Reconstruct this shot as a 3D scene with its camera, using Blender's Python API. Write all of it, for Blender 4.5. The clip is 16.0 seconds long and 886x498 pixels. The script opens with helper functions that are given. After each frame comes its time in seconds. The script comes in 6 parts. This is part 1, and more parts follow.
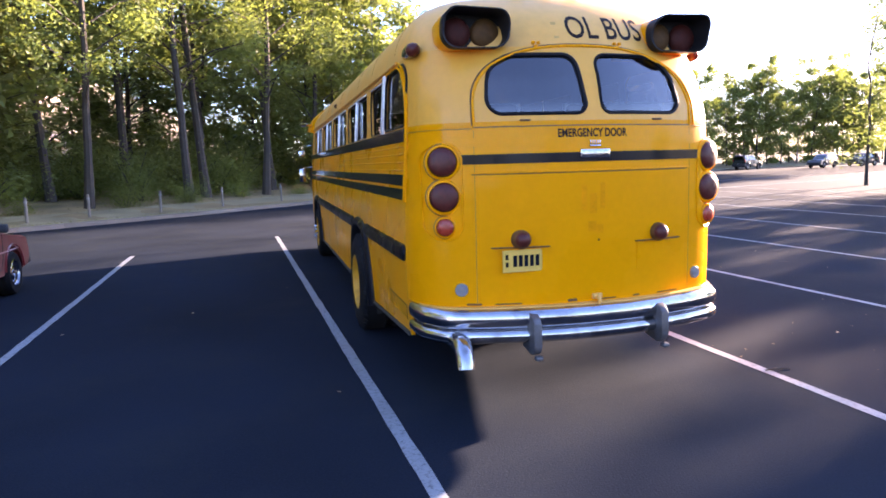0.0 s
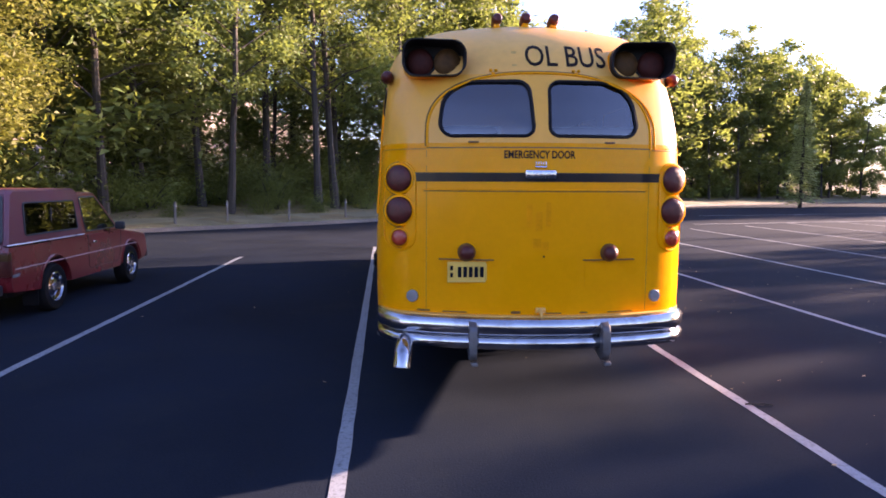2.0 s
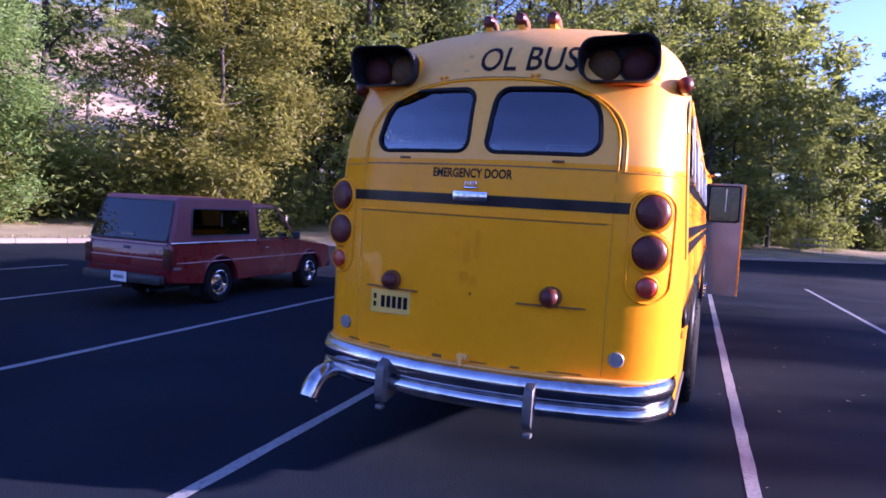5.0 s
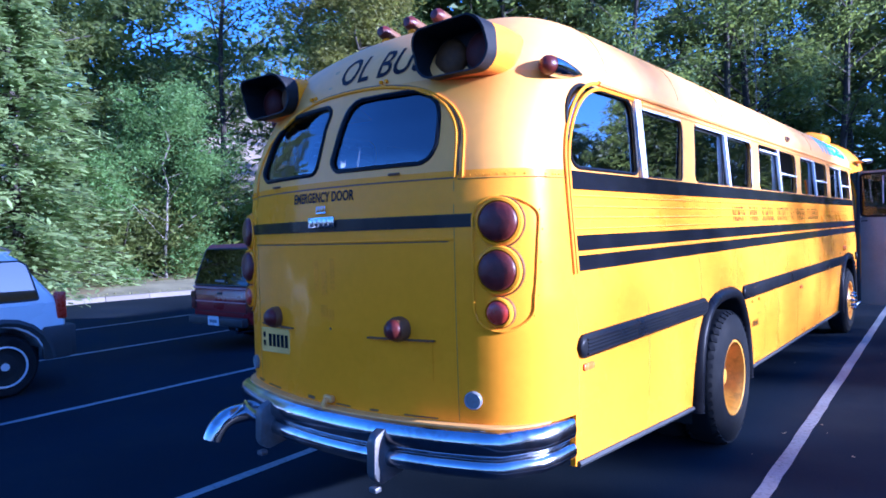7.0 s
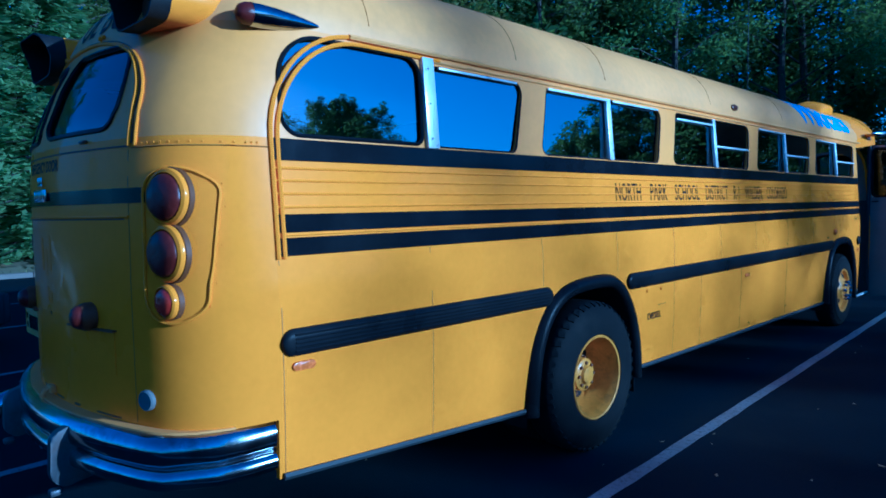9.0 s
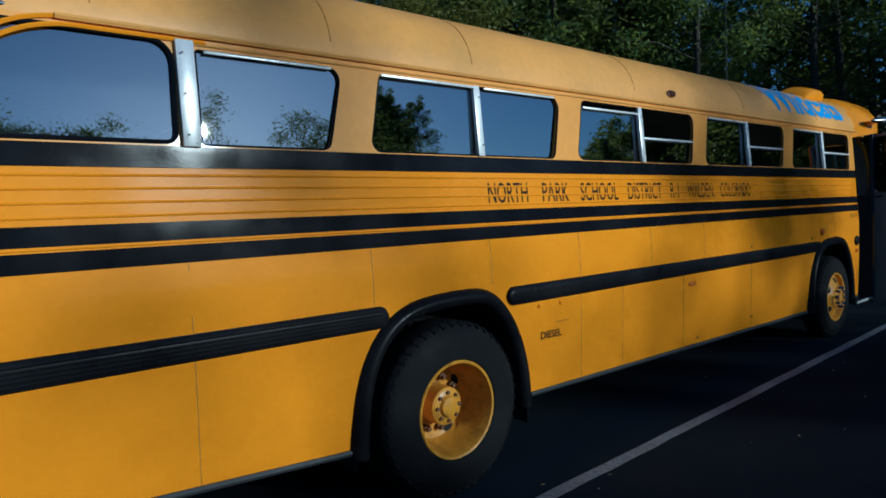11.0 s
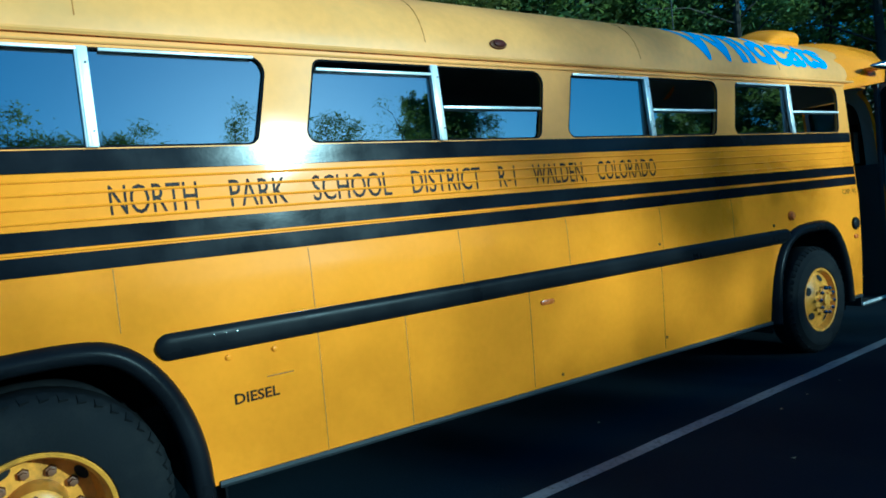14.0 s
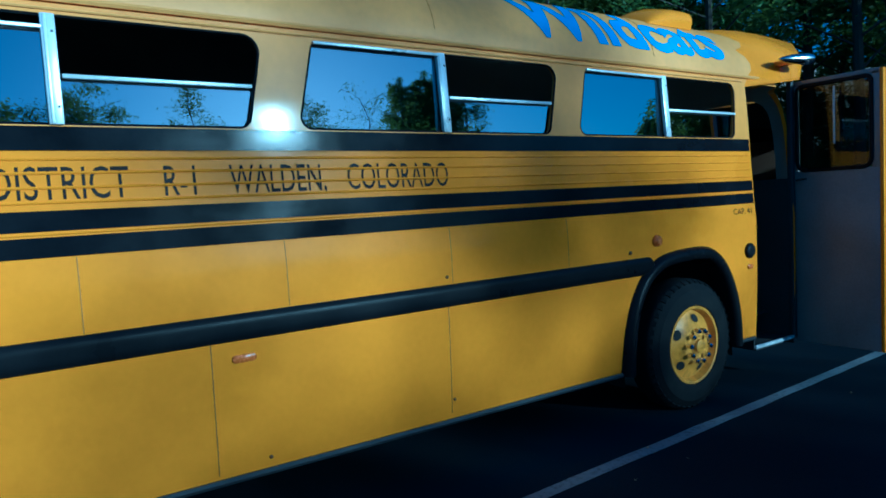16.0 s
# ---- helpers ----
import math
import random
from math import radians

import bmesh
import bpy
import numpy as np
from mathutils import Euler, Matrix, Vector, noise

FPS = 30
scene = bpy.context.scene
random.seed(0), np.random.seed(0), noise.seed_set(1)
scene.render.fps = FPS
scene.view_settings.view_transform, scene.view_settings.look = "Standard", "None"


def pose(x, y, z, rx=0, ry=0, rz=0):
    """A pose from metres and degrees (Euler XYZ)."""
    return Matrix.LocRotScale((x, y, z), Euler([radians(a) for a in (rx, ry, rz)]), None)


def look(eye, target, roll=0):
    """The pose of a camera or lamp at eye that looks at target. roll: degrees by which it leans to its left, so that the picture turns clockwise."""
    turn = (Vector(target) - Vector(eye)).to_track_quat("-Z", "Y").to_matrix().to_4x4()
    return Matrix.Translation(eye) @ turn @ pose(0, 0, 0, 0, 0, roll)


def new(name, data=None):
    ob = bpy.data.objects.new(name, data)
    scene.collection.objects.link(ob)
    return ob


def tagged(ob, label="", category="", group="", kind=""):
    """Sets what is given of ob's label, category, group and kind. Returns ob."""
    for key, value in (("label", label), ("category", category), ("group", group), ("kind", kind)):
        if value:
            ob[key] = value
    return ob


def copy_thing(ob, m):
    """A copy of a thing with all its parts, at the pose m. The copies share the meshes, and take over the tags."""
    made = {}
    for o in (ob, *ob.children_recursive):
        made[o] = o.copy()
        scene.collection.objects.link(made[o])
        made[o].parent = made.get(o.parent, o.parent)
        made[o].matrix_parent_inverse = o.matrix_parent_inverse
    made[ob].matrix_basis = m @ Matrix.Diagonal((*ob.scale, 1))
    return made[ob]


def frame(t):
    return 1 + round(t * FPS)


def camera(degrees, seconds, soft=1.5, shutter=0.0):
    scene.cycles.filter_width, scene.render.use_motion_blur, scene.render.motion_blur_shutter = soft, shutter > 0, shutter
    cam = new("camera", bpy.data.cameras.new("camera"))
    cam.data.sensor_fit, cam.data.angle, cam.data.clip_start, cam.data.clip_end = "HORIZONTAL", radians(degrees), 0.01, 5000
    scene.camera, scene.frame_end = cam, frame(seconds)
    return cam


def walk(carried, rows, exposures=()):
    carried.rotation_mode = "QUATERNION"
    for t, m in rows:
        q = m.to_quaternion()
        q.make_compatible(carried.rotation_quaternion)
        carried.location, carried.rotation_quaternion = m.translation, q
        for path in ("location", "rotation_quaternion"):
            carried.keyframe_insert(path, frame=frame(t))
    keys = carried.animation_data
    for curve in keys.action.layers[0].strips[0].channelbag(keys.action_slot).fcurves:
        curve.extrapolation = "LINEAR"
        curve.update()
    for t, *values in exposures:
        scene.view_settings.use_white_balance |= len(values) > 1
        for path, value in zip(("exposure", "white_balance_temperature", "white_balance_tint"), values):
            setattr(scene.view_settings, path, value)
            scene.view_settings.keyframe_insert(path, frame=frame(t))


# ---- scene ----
from mathutils.bvhtree import BVHTree

cam = camera(68.8, 16.0, soft=1.7)
# seconds, eye, target, roll; the bus stands along +y with its rear at y = 0
PATH = [
    (0, (-2.192, -4.284, 1.821), (-1.683, -2.367, 1.559), -1.6),
    (0.5, (-2.085, -4.59, 1.814), (-1.808, -2.622, 1.589), -5.2),
    (1, (-1.749, -4.807, 1.816), (-1.566, -2.822, 1.649), -1.1),
    (1.5, (-1.436, -4.888, 1.793), (-1.2, -2.909, 1.628), 0.1),
    (2, (-0.928, -4.896, 1.787), (-0.84, -2.908, 1.588), 0.3),
    (2.5, (-0.45, -4.812, 1.816), (-0.584, -2.834, 1.553), -0.6),
    (3, (-0.155, -4.727, 1.8), (-0.295, -2.742, 1.604), 1.9),
    (3.5, (0.352, -4.542, 1.818), (-0.001, -2.582, 1.628), 0.6),
    (4, (0.726, -4.353, 1.81), (0.198, -2.433, 1.618), -0.4),
    (4.2, (0.825, -4.3, 1.79), (0.262, -2.387, 1.636), 0.9),
    (6.3, (2.457, -3.103, 1.801), (1.277, -1.497, 1.634), -1.8),
    (6.5, (2.586, -2.966, 1.793), (1.352, -1.401, 1.628), -3.1),
    (7, (2.847, -2.596, 1.789), (1.568, -1.06, 1.735), -1.9),
    (7.5, (3.176, -2.221, 1.738), (1.836, -0.736, 1.709), -2.9),
    (8, (3.341, -1.853, 1.791), (1.977, -0.393, 1.692), -2.6),
    (8.5, (3.569, -1.438, 1.786), (2.201, 0.017, 1.677), -3.1),
    (8.7, (3.667, -1.293, 1.776), (2.269, 0.132, 1.657), -1.9),
    (10.8, (4.242, 0.2, 1.708), (2.703, 1.471, 1.585), -2.3),
    (11, (4.244, 0.322, 1.731), (2.718, 1.61, 1.623), -2.3),
    (11.5, (4.388, 0.676, 1.723), (3.026, 2.137, 1.627), -0.4),
    (12, (4.571, 1.041, 1.609), (3.18, 2.472, 1.483), -3.5),
    (12.5, (4.464, 1.481, 1.635), (3.111, 2.945, 1.464), -3.5),
    (13, (4.535, 1.931, 1.527), (3.162, 3.377, 1.374), -5.1),
    (13.5, (4.516, 2.428, 1.557), (2.894, 3.594, 1.452), -6.7),
    (14, (4.441, 2.929, 1.64), (2.768, 4.021, 1.54), -5.6),
    (14.5, (4.408, 3.421, 1.698), (2.694, 4.447, 1.599), -3.9),
    (15, (4.311, 3.905, 1.71), (2.583, 4.904, 1.58), -4.6),
    (15.5, (4.295, 4.421, 1.69), (2.647, 5.546, 1.555), -2.9),
    (16, (4.284, 4.922, 1.686), (2.626, 6.032, 1.548), -3.1),
]
EXPOSURES = [
    (0.0, 3.45, 7200, 42), (1.0, 3.15, 7200, 46), (1.5, 3.35, 7200, 48), (2.0, 2.8, 7300, 50), (2.5, 2.45, 7300, 54), (3.0, 2.45, 6800, 60),
    (3.5, 2.1, 5900, 66), (4.0, 2.2, 5700, 68), (6.5, 2.25, 4700, 52), (7.0, 1.95, 4200, 36), (7.5, 1.2, 3750, 14), (8.0, .65, 3300, 2), (8.5, 0.25, 2700, -2), (9.2, -.2, 3200, -2), (11.0, -0.7, 4600, -2),
    (12.0, -0.25, 4500, -20), (13.0, 0.1, 4100, -26), (13.5, 0.1, 3900, -26), (14.5, -0.1, 3650, -25), (15.5, -0.25, 3350, -22), (16.0, -0.3, 3250, -22)]
walk(cam, [(t, look(eye, target, roll)) for t, eye, target, roll in PATH], EXPOSURES)

# ---- light ----
SUN_AZ, SUN_EL = 69.5, 13.2          # degrees from +y towards +x, and above the horizon
world = bpy.data.worlds.new("sky")
scene.world = world
world.use_nodes = True
wn = world.node_tree
sky = wn.nodes.new("ShaderNodeTexSky")
sky.sky_type, sky.sun_disc = "NISHITA", False
sky.sun_elevation, sky.sun_rotation = radians(SUN_EL), radians(SUN_AZ)
sky.air_density, sky.dust_density, sky.ozone_density = 1.0, 0.4, 4.5
wn.nodes["Background"].inputs["Strength"].default_value = 0.1
wn.links.new(sky.outputs["Color"], wn.nodes["Background"].inputs["Color"])
sun = new("sun", bpy.data.lights.new("sun", "SUN"))
sun.data.energy, sun.data.angle, sun.data.color = 5.0, radians(0.9), (1.0, 0.9, 0.69)
sa, se = radians(SUN_AZ), radians(SUN_EL)
sun.matrix_world = look((0, 0, 0), (-math.sin(sa) * math.cos(se), -math.cos(sa) * math.cos(se), -math.sin(se)))
sun.location = (40, 16, 30)

# ---- materials ----
def nodes_of(name):
    m = bpy.data.materials.new(name)
    m.use_nodes = True
    t = m.node_tree
    return m, t, t.nodes["Principled BSDF"], t.nodes.new, t.links.new


def mat(name, base, rough=0.5, metal=0.0, var=0.15, scale=3.0, fine=60.0, bump=0.1, coat=0.0, dirt=None, dirt_amount=0.0, dirt_scale=1.5, per_object=0.0, per_island=0.0, rough_var=0.1, spec=0.5, ripple=0.0, coat_rough=0.07):
    """A surface with variation at two scales, stains and fine relief, in object space metres. ripple: sheet metal that is not quite flat."""
    m, t, bsdf, nn, ln = nodes_of(name)
    co = nn("ShaderNodeTexCoord")
    big, small = nn("ShaderNodeTexNoise"), nn("ShaderNodeTexNoise")
    for n, s, d in ((big, scale, 5.0), (small, fine, 3.0)):
        n.inputs["Scale"].default_value, n.inputs["Detail"].default_value = s, d
        ln(co.outputs["Object"], n.inputs["Vector"])
    add = nn("ShaderNodeMath"); add.operation = "MULTIPLY_ADD"
    add.inputs[1].default_value = 0.45
    ln(small.outputs["Fac"], add.inputs[0]); ln(big.outputs["Fac"], add.inputs[2])
    rng = nn("ShaderNodeMapRange")
    rng.inputs["From Min"].default_value, rng.inputs["From Max"].default_value = 0.45, 1.0
    rng.inputs["To Min"].default_value, rng.inputs["To Max"].default_value = 1.0 - var, 1.0 + var
    ln(add.outputs[0], rng.inputs["Value"])
    value = rng.outputs["Result"]
    for amount, kind, out in ((per_object, "ShaderNodeObjectInfo", "Random"), (per_island, "ShaderNodeNewGeometry", "Random Per Island")):
        if amount:
            info, r2, mul = nn(kind), nn("ShaderNodeMapRange"), nn("ShaderNodeMath")
            r2.inputs["To Min"].default_value, r2.inputs["To Max"].default_value = 1 - amount, 1 + amount
            mul.operation = "MULTIPLY"
            ln(info.outputs[out], r2.inputs["Value"]); ln(value, mul.inputs[0]); ln(r2.outputs["Result"], mul.inputs[1])
            value = mul.outputs[0]
    tint = nn("ShaderNodeMix"); tint.data_type, tint.blend_type = "RGBA", "MULTIPLY"
    tint.inputs["Factor"].default_value = 1.0
    tint.inputs["A"].default_value = (*base, 1)
    ln(value, tint.inputs["B"])
    colour = tint.outputs["Result"]
    if dirt:
        n3, r3, mx = nn("ShaderNodeTexNoise"), nn("ShaderNodeMapRange"), nn("ShaderNodeMix")
        n3.inputs["Scale"].default_value, n3.inputs["Detail"].default_value, n3.inputs["Roughness"].default_value = dirt_scale, 7.0, 0.65
        ln(co.outputs["Object"], n3.inputs["Vector"])
        r3.inputs["From Min"].default_value, r3.inputs["From Max"].default_value = 0.5, 0.75
        r3.inputs["To Max"].default_value = dirt_amount
        ln(n3.outputs["Fac"], r3.inputs["Value"])
        mx.data_type = "RGBA"
        ln(r3.outputs["Result"], mx.inputs["Factor"]); ln(colour, mx.inputs["A"])
        mx.inputs["B"].default_value = (*dirt, 1)
        colour = mx.outputs["Result"]
    ln(colour, bsdf.inputs["Base Color"])
    rr = nn("ShaderNodeMapRange")
    rr.inputs["From Min"].default_value, rr.inputs["From Max"].default_value = 0.3, 0.7
    rr.inputs["To Min"].default_value, rr.inputs["To Max"].default_value = max(0.02, rough - rough_var), min(1.0, rough + rough_var)
    ln(big.outputs["Fac"], rr.inputs["Value"]); ln(rr.outputs["Result"], bsdf.inputs["Roughness"])
    bsdf.inputs["Metallic"].default_value, bsdf.inputs["Specular IOR Level"].default_value = metal, spec
    if coat:
        bsdf.inputs["Coat Weight"].default_value, bsdf.inputs["Coat Roughness"].default_value = coat, coat_rough
    if bump or ripple:
        b = nn("ShaderNodeBump")
        b.inputs["Strength"].default_value, b.inputs["Distance"].default_value = bump, 0.01
        ln(add.outputs[0], b.inputs["Height"])
        out = b.outputs["Normal"]
        for stretch, depth in (((3.5, .8, 4.5), .006 * ripple), ((1.4, 1.0, 1.2), .02 * ripple)) if ripple else ():
            mp, n4, b4 = nn("ShaderNodeMapping"), nn("ShaderNodeTexNoise"), nn("ShaderNodeBump")
            mp.inputs["Scale"].default_value = stretch
            n4.inputs["Scale"].default_value, n4.inputs["Detail"].default_value = 1.0, 1.5
            b4.inputs["Strength"].default_value, b4.inputs["Distance"].default_value = 1.0, depth
            ln(co.outputs["Object"], mp.inputs["Vector"]); ln(mp.outputs["Vector"], n4.inputs["Vector"])
            ln(n4.outputs["Fac"], b4.inputs["Height"]); ln(out, b4.inputs["Normal"])
            out = b4.outputs["Normal"]
        ln(out, bsdf.inputs["Normal"])
        if coat:
            ln(out, bsdf.inputs["Coat Normal"])
    return m


def glass_mat(name, tint, ior, rough=0.01):
    """A thin pane: clear or tinted, with gloss by Fresnel."""
    m, t, bsdf, nn, ln = nodes_of(name)
    t.nodes.remove(bsdf)
    fres, clear, gloss, mix = nn("ShaderNodeFresnel"), nn("ShaderNodeBsdfTransparent"), nn("ShaderNodeBsdfGlossy"), nn("ShaderNodeMixShader")
    fres.inputs["IOR"].default_value = ior
    clear.inputs["Color"].default_value = (*tint, 1)
    gloss.inputs["Roughness"].default_value = rough
    ln(fres.outputs[0], mix.inputs[0]); ln(clear.outputs[0], mix.inputs[1]); ln(gloss.outputs[0], mix.inputs[2])
    ln(mix.outputs[0], t.nodes["Material Output"].inputs["Surface"])
    return m


def leaf_mat(name, base, through_colour, spread=0.45):
    m, t, bsdf, nn, ln = nodes_of(name)
    geo, hsv, obj, r1, r2, mul = nn("ShaderNodeNewGeometry"), nn("ShaderNodeHueSaturation"), nn("ShaderNodeObjectInfo"), nn("ShaderNodeMapRange"), nn("ShaderNodeMapRange"), nn("ShaderNodeMath")
    mul.operation = "MULTIPLY"
    r1.inputs["To Min"].default_value, r1.inputs["To Max"].default_value = 1 - spread, 1 + spread
    r2.inputs["To Min"].default_value, r2.inputs["To Max"].default_value = 0.7, 1.25
    ln(geo.outputs["Random Per Island"], r1.inputs["Value"]); ln(obj.outputs["Random"], r2.inputs["Value"])
    ln(r1.outputs["Result"], mul.inputs[0]); ln(r2.outputs["Result"], mul.inputs[1])
    hue = nn("ShaderNodeMapRange")
    hue.inputs["To Min"].default_value, hue.inputs["To Max"].default_value = 0.475, 0.515
    ln(obj.outputs["Random"], hue.inputs["Value"]); ln(hue.outputs["Result"], hsv.inputs["Hue"])
    hsv.inputs["Color"].default_value = (*base, 1)
    ln(mul.outputs[0], hsv.inputs["Value"])
    ln(hsv.outputs["Color"], bsdf.inputs["Base Color"])
    bsdf.inputs["Roughness"].default_value, bsdf.inputs["Specular IOR Level"].default_value = 0.55, 0.25
    tr, mix = nn("ShaderNodeBsdfTranslucent"), nn("ShaderNodeMixShader")
    tr.inputs["Color"].default_value = (*through_colour, 1)
    mix.inputs[0].default_value = 0.42
    ln(bsdf.outputs[0], mix.inputs[1]); ln(tr.outputs[0], mix.inputs[2])
    ln(mix.outputs[0], t.nodes["Material Output"].inputs["Surface"])
    return m


YELLOW = mat("bus_yellow_paint", (0.84, 0.295, 0.0004), 0.3, var=0.06, scale=1.3, fine=25, bump=0.015, spec=0.05, coat=0.18, coat_rough=0.07, ripple=0.35, dirt=(0.64, 0.215, 0.0008), dirt_amount=0.25, dirt_scale=2.3)
FADED = mat("sun_faded_yellow_paint", (0.8, 0.345, 0.045), 0.42, var=0.08, scale=1.1, fine=20, bump=0.015, spec=0.25, coat=0.3, coat_rough=0.09, ripple=0.35, dirt=(0.6, 0.28, 0.05), dirt_amount=0.35, dirt_scale=1.9)
YELLOW_DULL = mat("faded_yellow_paint", (0.78, 0.375, 0.085), 0.42, var=0.12, scale=1.1, fine=18, bump=0.02, spec=0.35, dirt=(0.5, 0.3, 0.1), dirt_amount=0.45, dirt_scale=1.7)
BLACK_PAINT = mat("black_paint", (0.008, 0.0085, 0.012), 0.13, var=0.3, bump=0.02, spec=0.13, dirt=(0.03, 0.03, 0.03), dirt_amount=0.25, rough_var=0.05, ripple=0.35)
RUBBER = mat("black_rubber", (0.009, 0.0095, 0.012), 0.33, spec=0.08, var=0.3, fine=90, bump=0.05, dirt=(0.022, 0.02, 0.018), dirt_amount=0.4)
TYRE = mat("tyre_rubber", (0.009, 0.0095, 0.011), 0.75, spec=0.12, var=0.35, fine=120, bump=0.15, dirt=(0.03, 0.028, 0.025), dirt_amount=0.5, dirt_scale=4)
RIM = mat("dirty_yellow_rim_paint", (0.66, 0.3, 0.02), 0.4, var=0.2, scale=6, fine=40, bump=0.05, spec=0.3, dirt=(0.1, 0.06, 0.025), dirt_amount=0.75, dirt_scale=9)
CHROME = mat("worn_chrome", (0.5, 0.51, 0.54), 0.16, 1.0, var=0.2, bump=0.06, dirt=(0.1, 0.09, 0.085), dirt_amount=0.85, dirt_scale=7, ripple=.5)
BRIGHT = mat("bright_chrome", (0.8, 0.8, 0.82), 0.12, 1.0, var=0.05, bump=0)
ALU = mat("bare_aluminium", (0.8, 0.81, 0.82), 0.35, 0.3, var=0.12, bump=0.03)
STEEL = mat("dull_grey_steel", (0.13, 0.13, 0.14), 0.5, 0.6, var=0.25, bump=0.1, dirt=(0.12, 0.07, 0.04), dirt_amount=0.5, dirt_scale=8)
REFLECTOR = mat("grey_reflector", (0.19, 0.19, 0.19), 0.4, 0.1, var=0.15, scale=40, bump=0.15)
RED_LENS = mat("dark_red_lens", (0.085, 0.014, 0.01), 0.4, var=0.3, scale=30, fine=150, bump=0.25, spec=0.3, coat=0.06, coat_rough=0.2)
POD_RED = mat("deep_dusty_red_lens", (0.06, 0.013, 0.01), 0.55, var=0.3, scale=30, fine=150, bump=0.2, spec=0.15)
POD_AMBER = mat("deep_dusty_amber_lens", (0.09, 0.04, 0.013), 0.55, var=0.3, scale=30, fine=150, bump=0.2, spec=0.15)
HOOD = mat("matt_black_hood_paint", (0.013, 0.013, 0.015), 0.6, var=0.3, fine=60, bump=0.05, spec=0.2, dirt=(0.04, 0.037, 0.034), dirt_amount=0.5, dirt_scale=5)
RED_SMALL = mat("bright_red_lens", (0.36, 0.03, 0.012), 0.3, var=0.2, scale=30, fine=150, bump=0.2, coat=0.2, coat_rough=0.2)
ORANGE_REFL = mat("orange_reflector", (0.62, 0.16, 0.02), 0.25, var=0.2, scale=60, bump=0.1)
GLASS = glass_mat("bus_window_glass", (0.45, 0.5, 0.52), 6.2)
CAB_GLASS = glass_mat("pale_cab_glass", (0.1, 0.12, 0.14), 4.0)
REAR_GLASS = glass_mat("rear_window_glass", (0.5, 0.55, 0.57), 2.5)
CAR_GLASS = glass_mat("dark_car_glass", (0.05, 0.06, 0.075), 1.6)
SUV_GLASS = glass_mat("blue_tinted_car_glass", (0.06, 0.07, 0.075), 2.6)
DOOR_GLASS = glass_mat("clear_door_glass", (0.45, 0.47, 0.47), 1.5)
PALE_STRIPE = mat("faded_pink_stripe", (0.5, 0.27, 0.26), 0.5, var=0.2, scale=5)
INTERIOR = mat("interior_cream_panel", (0.34, 0.35, 0.32), 0.6, var=0.1, bump=0.03)
FLOOR_DARK = mat("dark_rubber_flooring", (0.03, 0.03, 0.03), 0.7, var=0.3, bump=0.1)
VINYL = mat("brown_seat_vinyl", (0.09, 0.055, 0.035), 0.5, var=0.25, bump=0.1, per_object=0.15)
VINYL_EDGE = mat("pale_seat_trim", (0.72, 0.71, 0.66), 0.5, var=0.1)
DOOR_GREY = mat("grey_brown_door_panel", (0.3, 0.27, 0.235), 0.5, 0.1, var=0.2, scale=2, bump=0.03, dirt=(0.16, 0.14, 0.12), dirt_amount=0.5)
BLUE_PAINT = mat("bright_blue_lettering", (0.055, 0.33, 0.78), 0.45, var=0.12, bump=0.0)
PLATE = mat("plate_yellow", (0.75, 0.45, 0.08), 0.4, var=0.15, scale=12, dirt=(0.3, 0.18, 0.06), dirt_amount=0.5)
FADED_INK = mat("faded_lettering_grey", (0.5, 0.27, 0.06), 0.45, var=0.2, scale=9)
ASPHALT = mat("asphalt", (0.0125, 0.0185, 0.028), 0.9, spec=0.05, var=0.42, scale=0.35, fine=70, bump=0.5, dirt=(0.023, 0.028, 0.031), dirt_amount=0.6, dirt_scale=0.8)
LINE_WHITE = mat("worn_white_line_paint", (0.255, 0.275, 0.29), 0.7, var=0.25, scale=2, fine=80, bump=0.25, dirt=(0.05, 0.05, 0.052), dirt_amount=0.95, dirt_scale=26)
CONCRETE = mat("kerb_concrete", (0.15, 0.13, 0.108), 0.85, var=0.2, scale=1, fine=50, bump=0.3, dirt=(0.15, 0.13, 0.11), dirt_amount=0.6, per_object=0.12)
VERGE = mat("dry_grass_and_leaf_litter", (0.2, 0.15, 0.07), 0.95, var=0.45, scale=0.7, fine=18, bump=0.8, dirt=(0.06, 0.07, 0.025), dirt_amount=0.9, dirt_scale=0.5)
GRASS = mat("dry_grass_blades", (0.17, 0.165, 0.06), 0.8, var=0.3, per_island=0.5, bump=0)
LITTER = mat("fallen_leaves", (0.32, 0.24, 0.12), 0.8, var=0.2, per_island=0.5, bump=0)
BARK = mat("tree_bark", (0.045, 0.037, 0.03), 0.9, var=0.4, scale=2, fine=25, bump=0.8, dirt=(0.08, 0.075, 0.065), dirt_amount=0.4, dirt_scale=3)
BIRCH = mat("pale_alder_bark", (0.17, 0.15, 0.13), 0.85, var=0.3, scale=3, fine=30, bump=0.5, dirt=(0.1, 0.085, 0.07), dirt_amount=0.85, dirt_scale=2.5)
LEAF_A = leaf_mat("broad_leaf_green", (0.09, 0.125, 0.038), (0.26, 0.32, 0.065))
LEAF_B = leaf_mat("yellow_green_leaf", (0.105, 0.135, 0.034), (0.255, 0.31, 0.06))
LEAF_E = leaf_mat("sunny_yellow_green_leaf", (0.125, 0.13, 0.03), (0.27, 0.28, 0.05), 0.5)
LEAF_D = leaf_mat("fresh_green_leaf", (0.1, 0.17, 0.05), (0.28, 0.42, 0.11), 0.4)
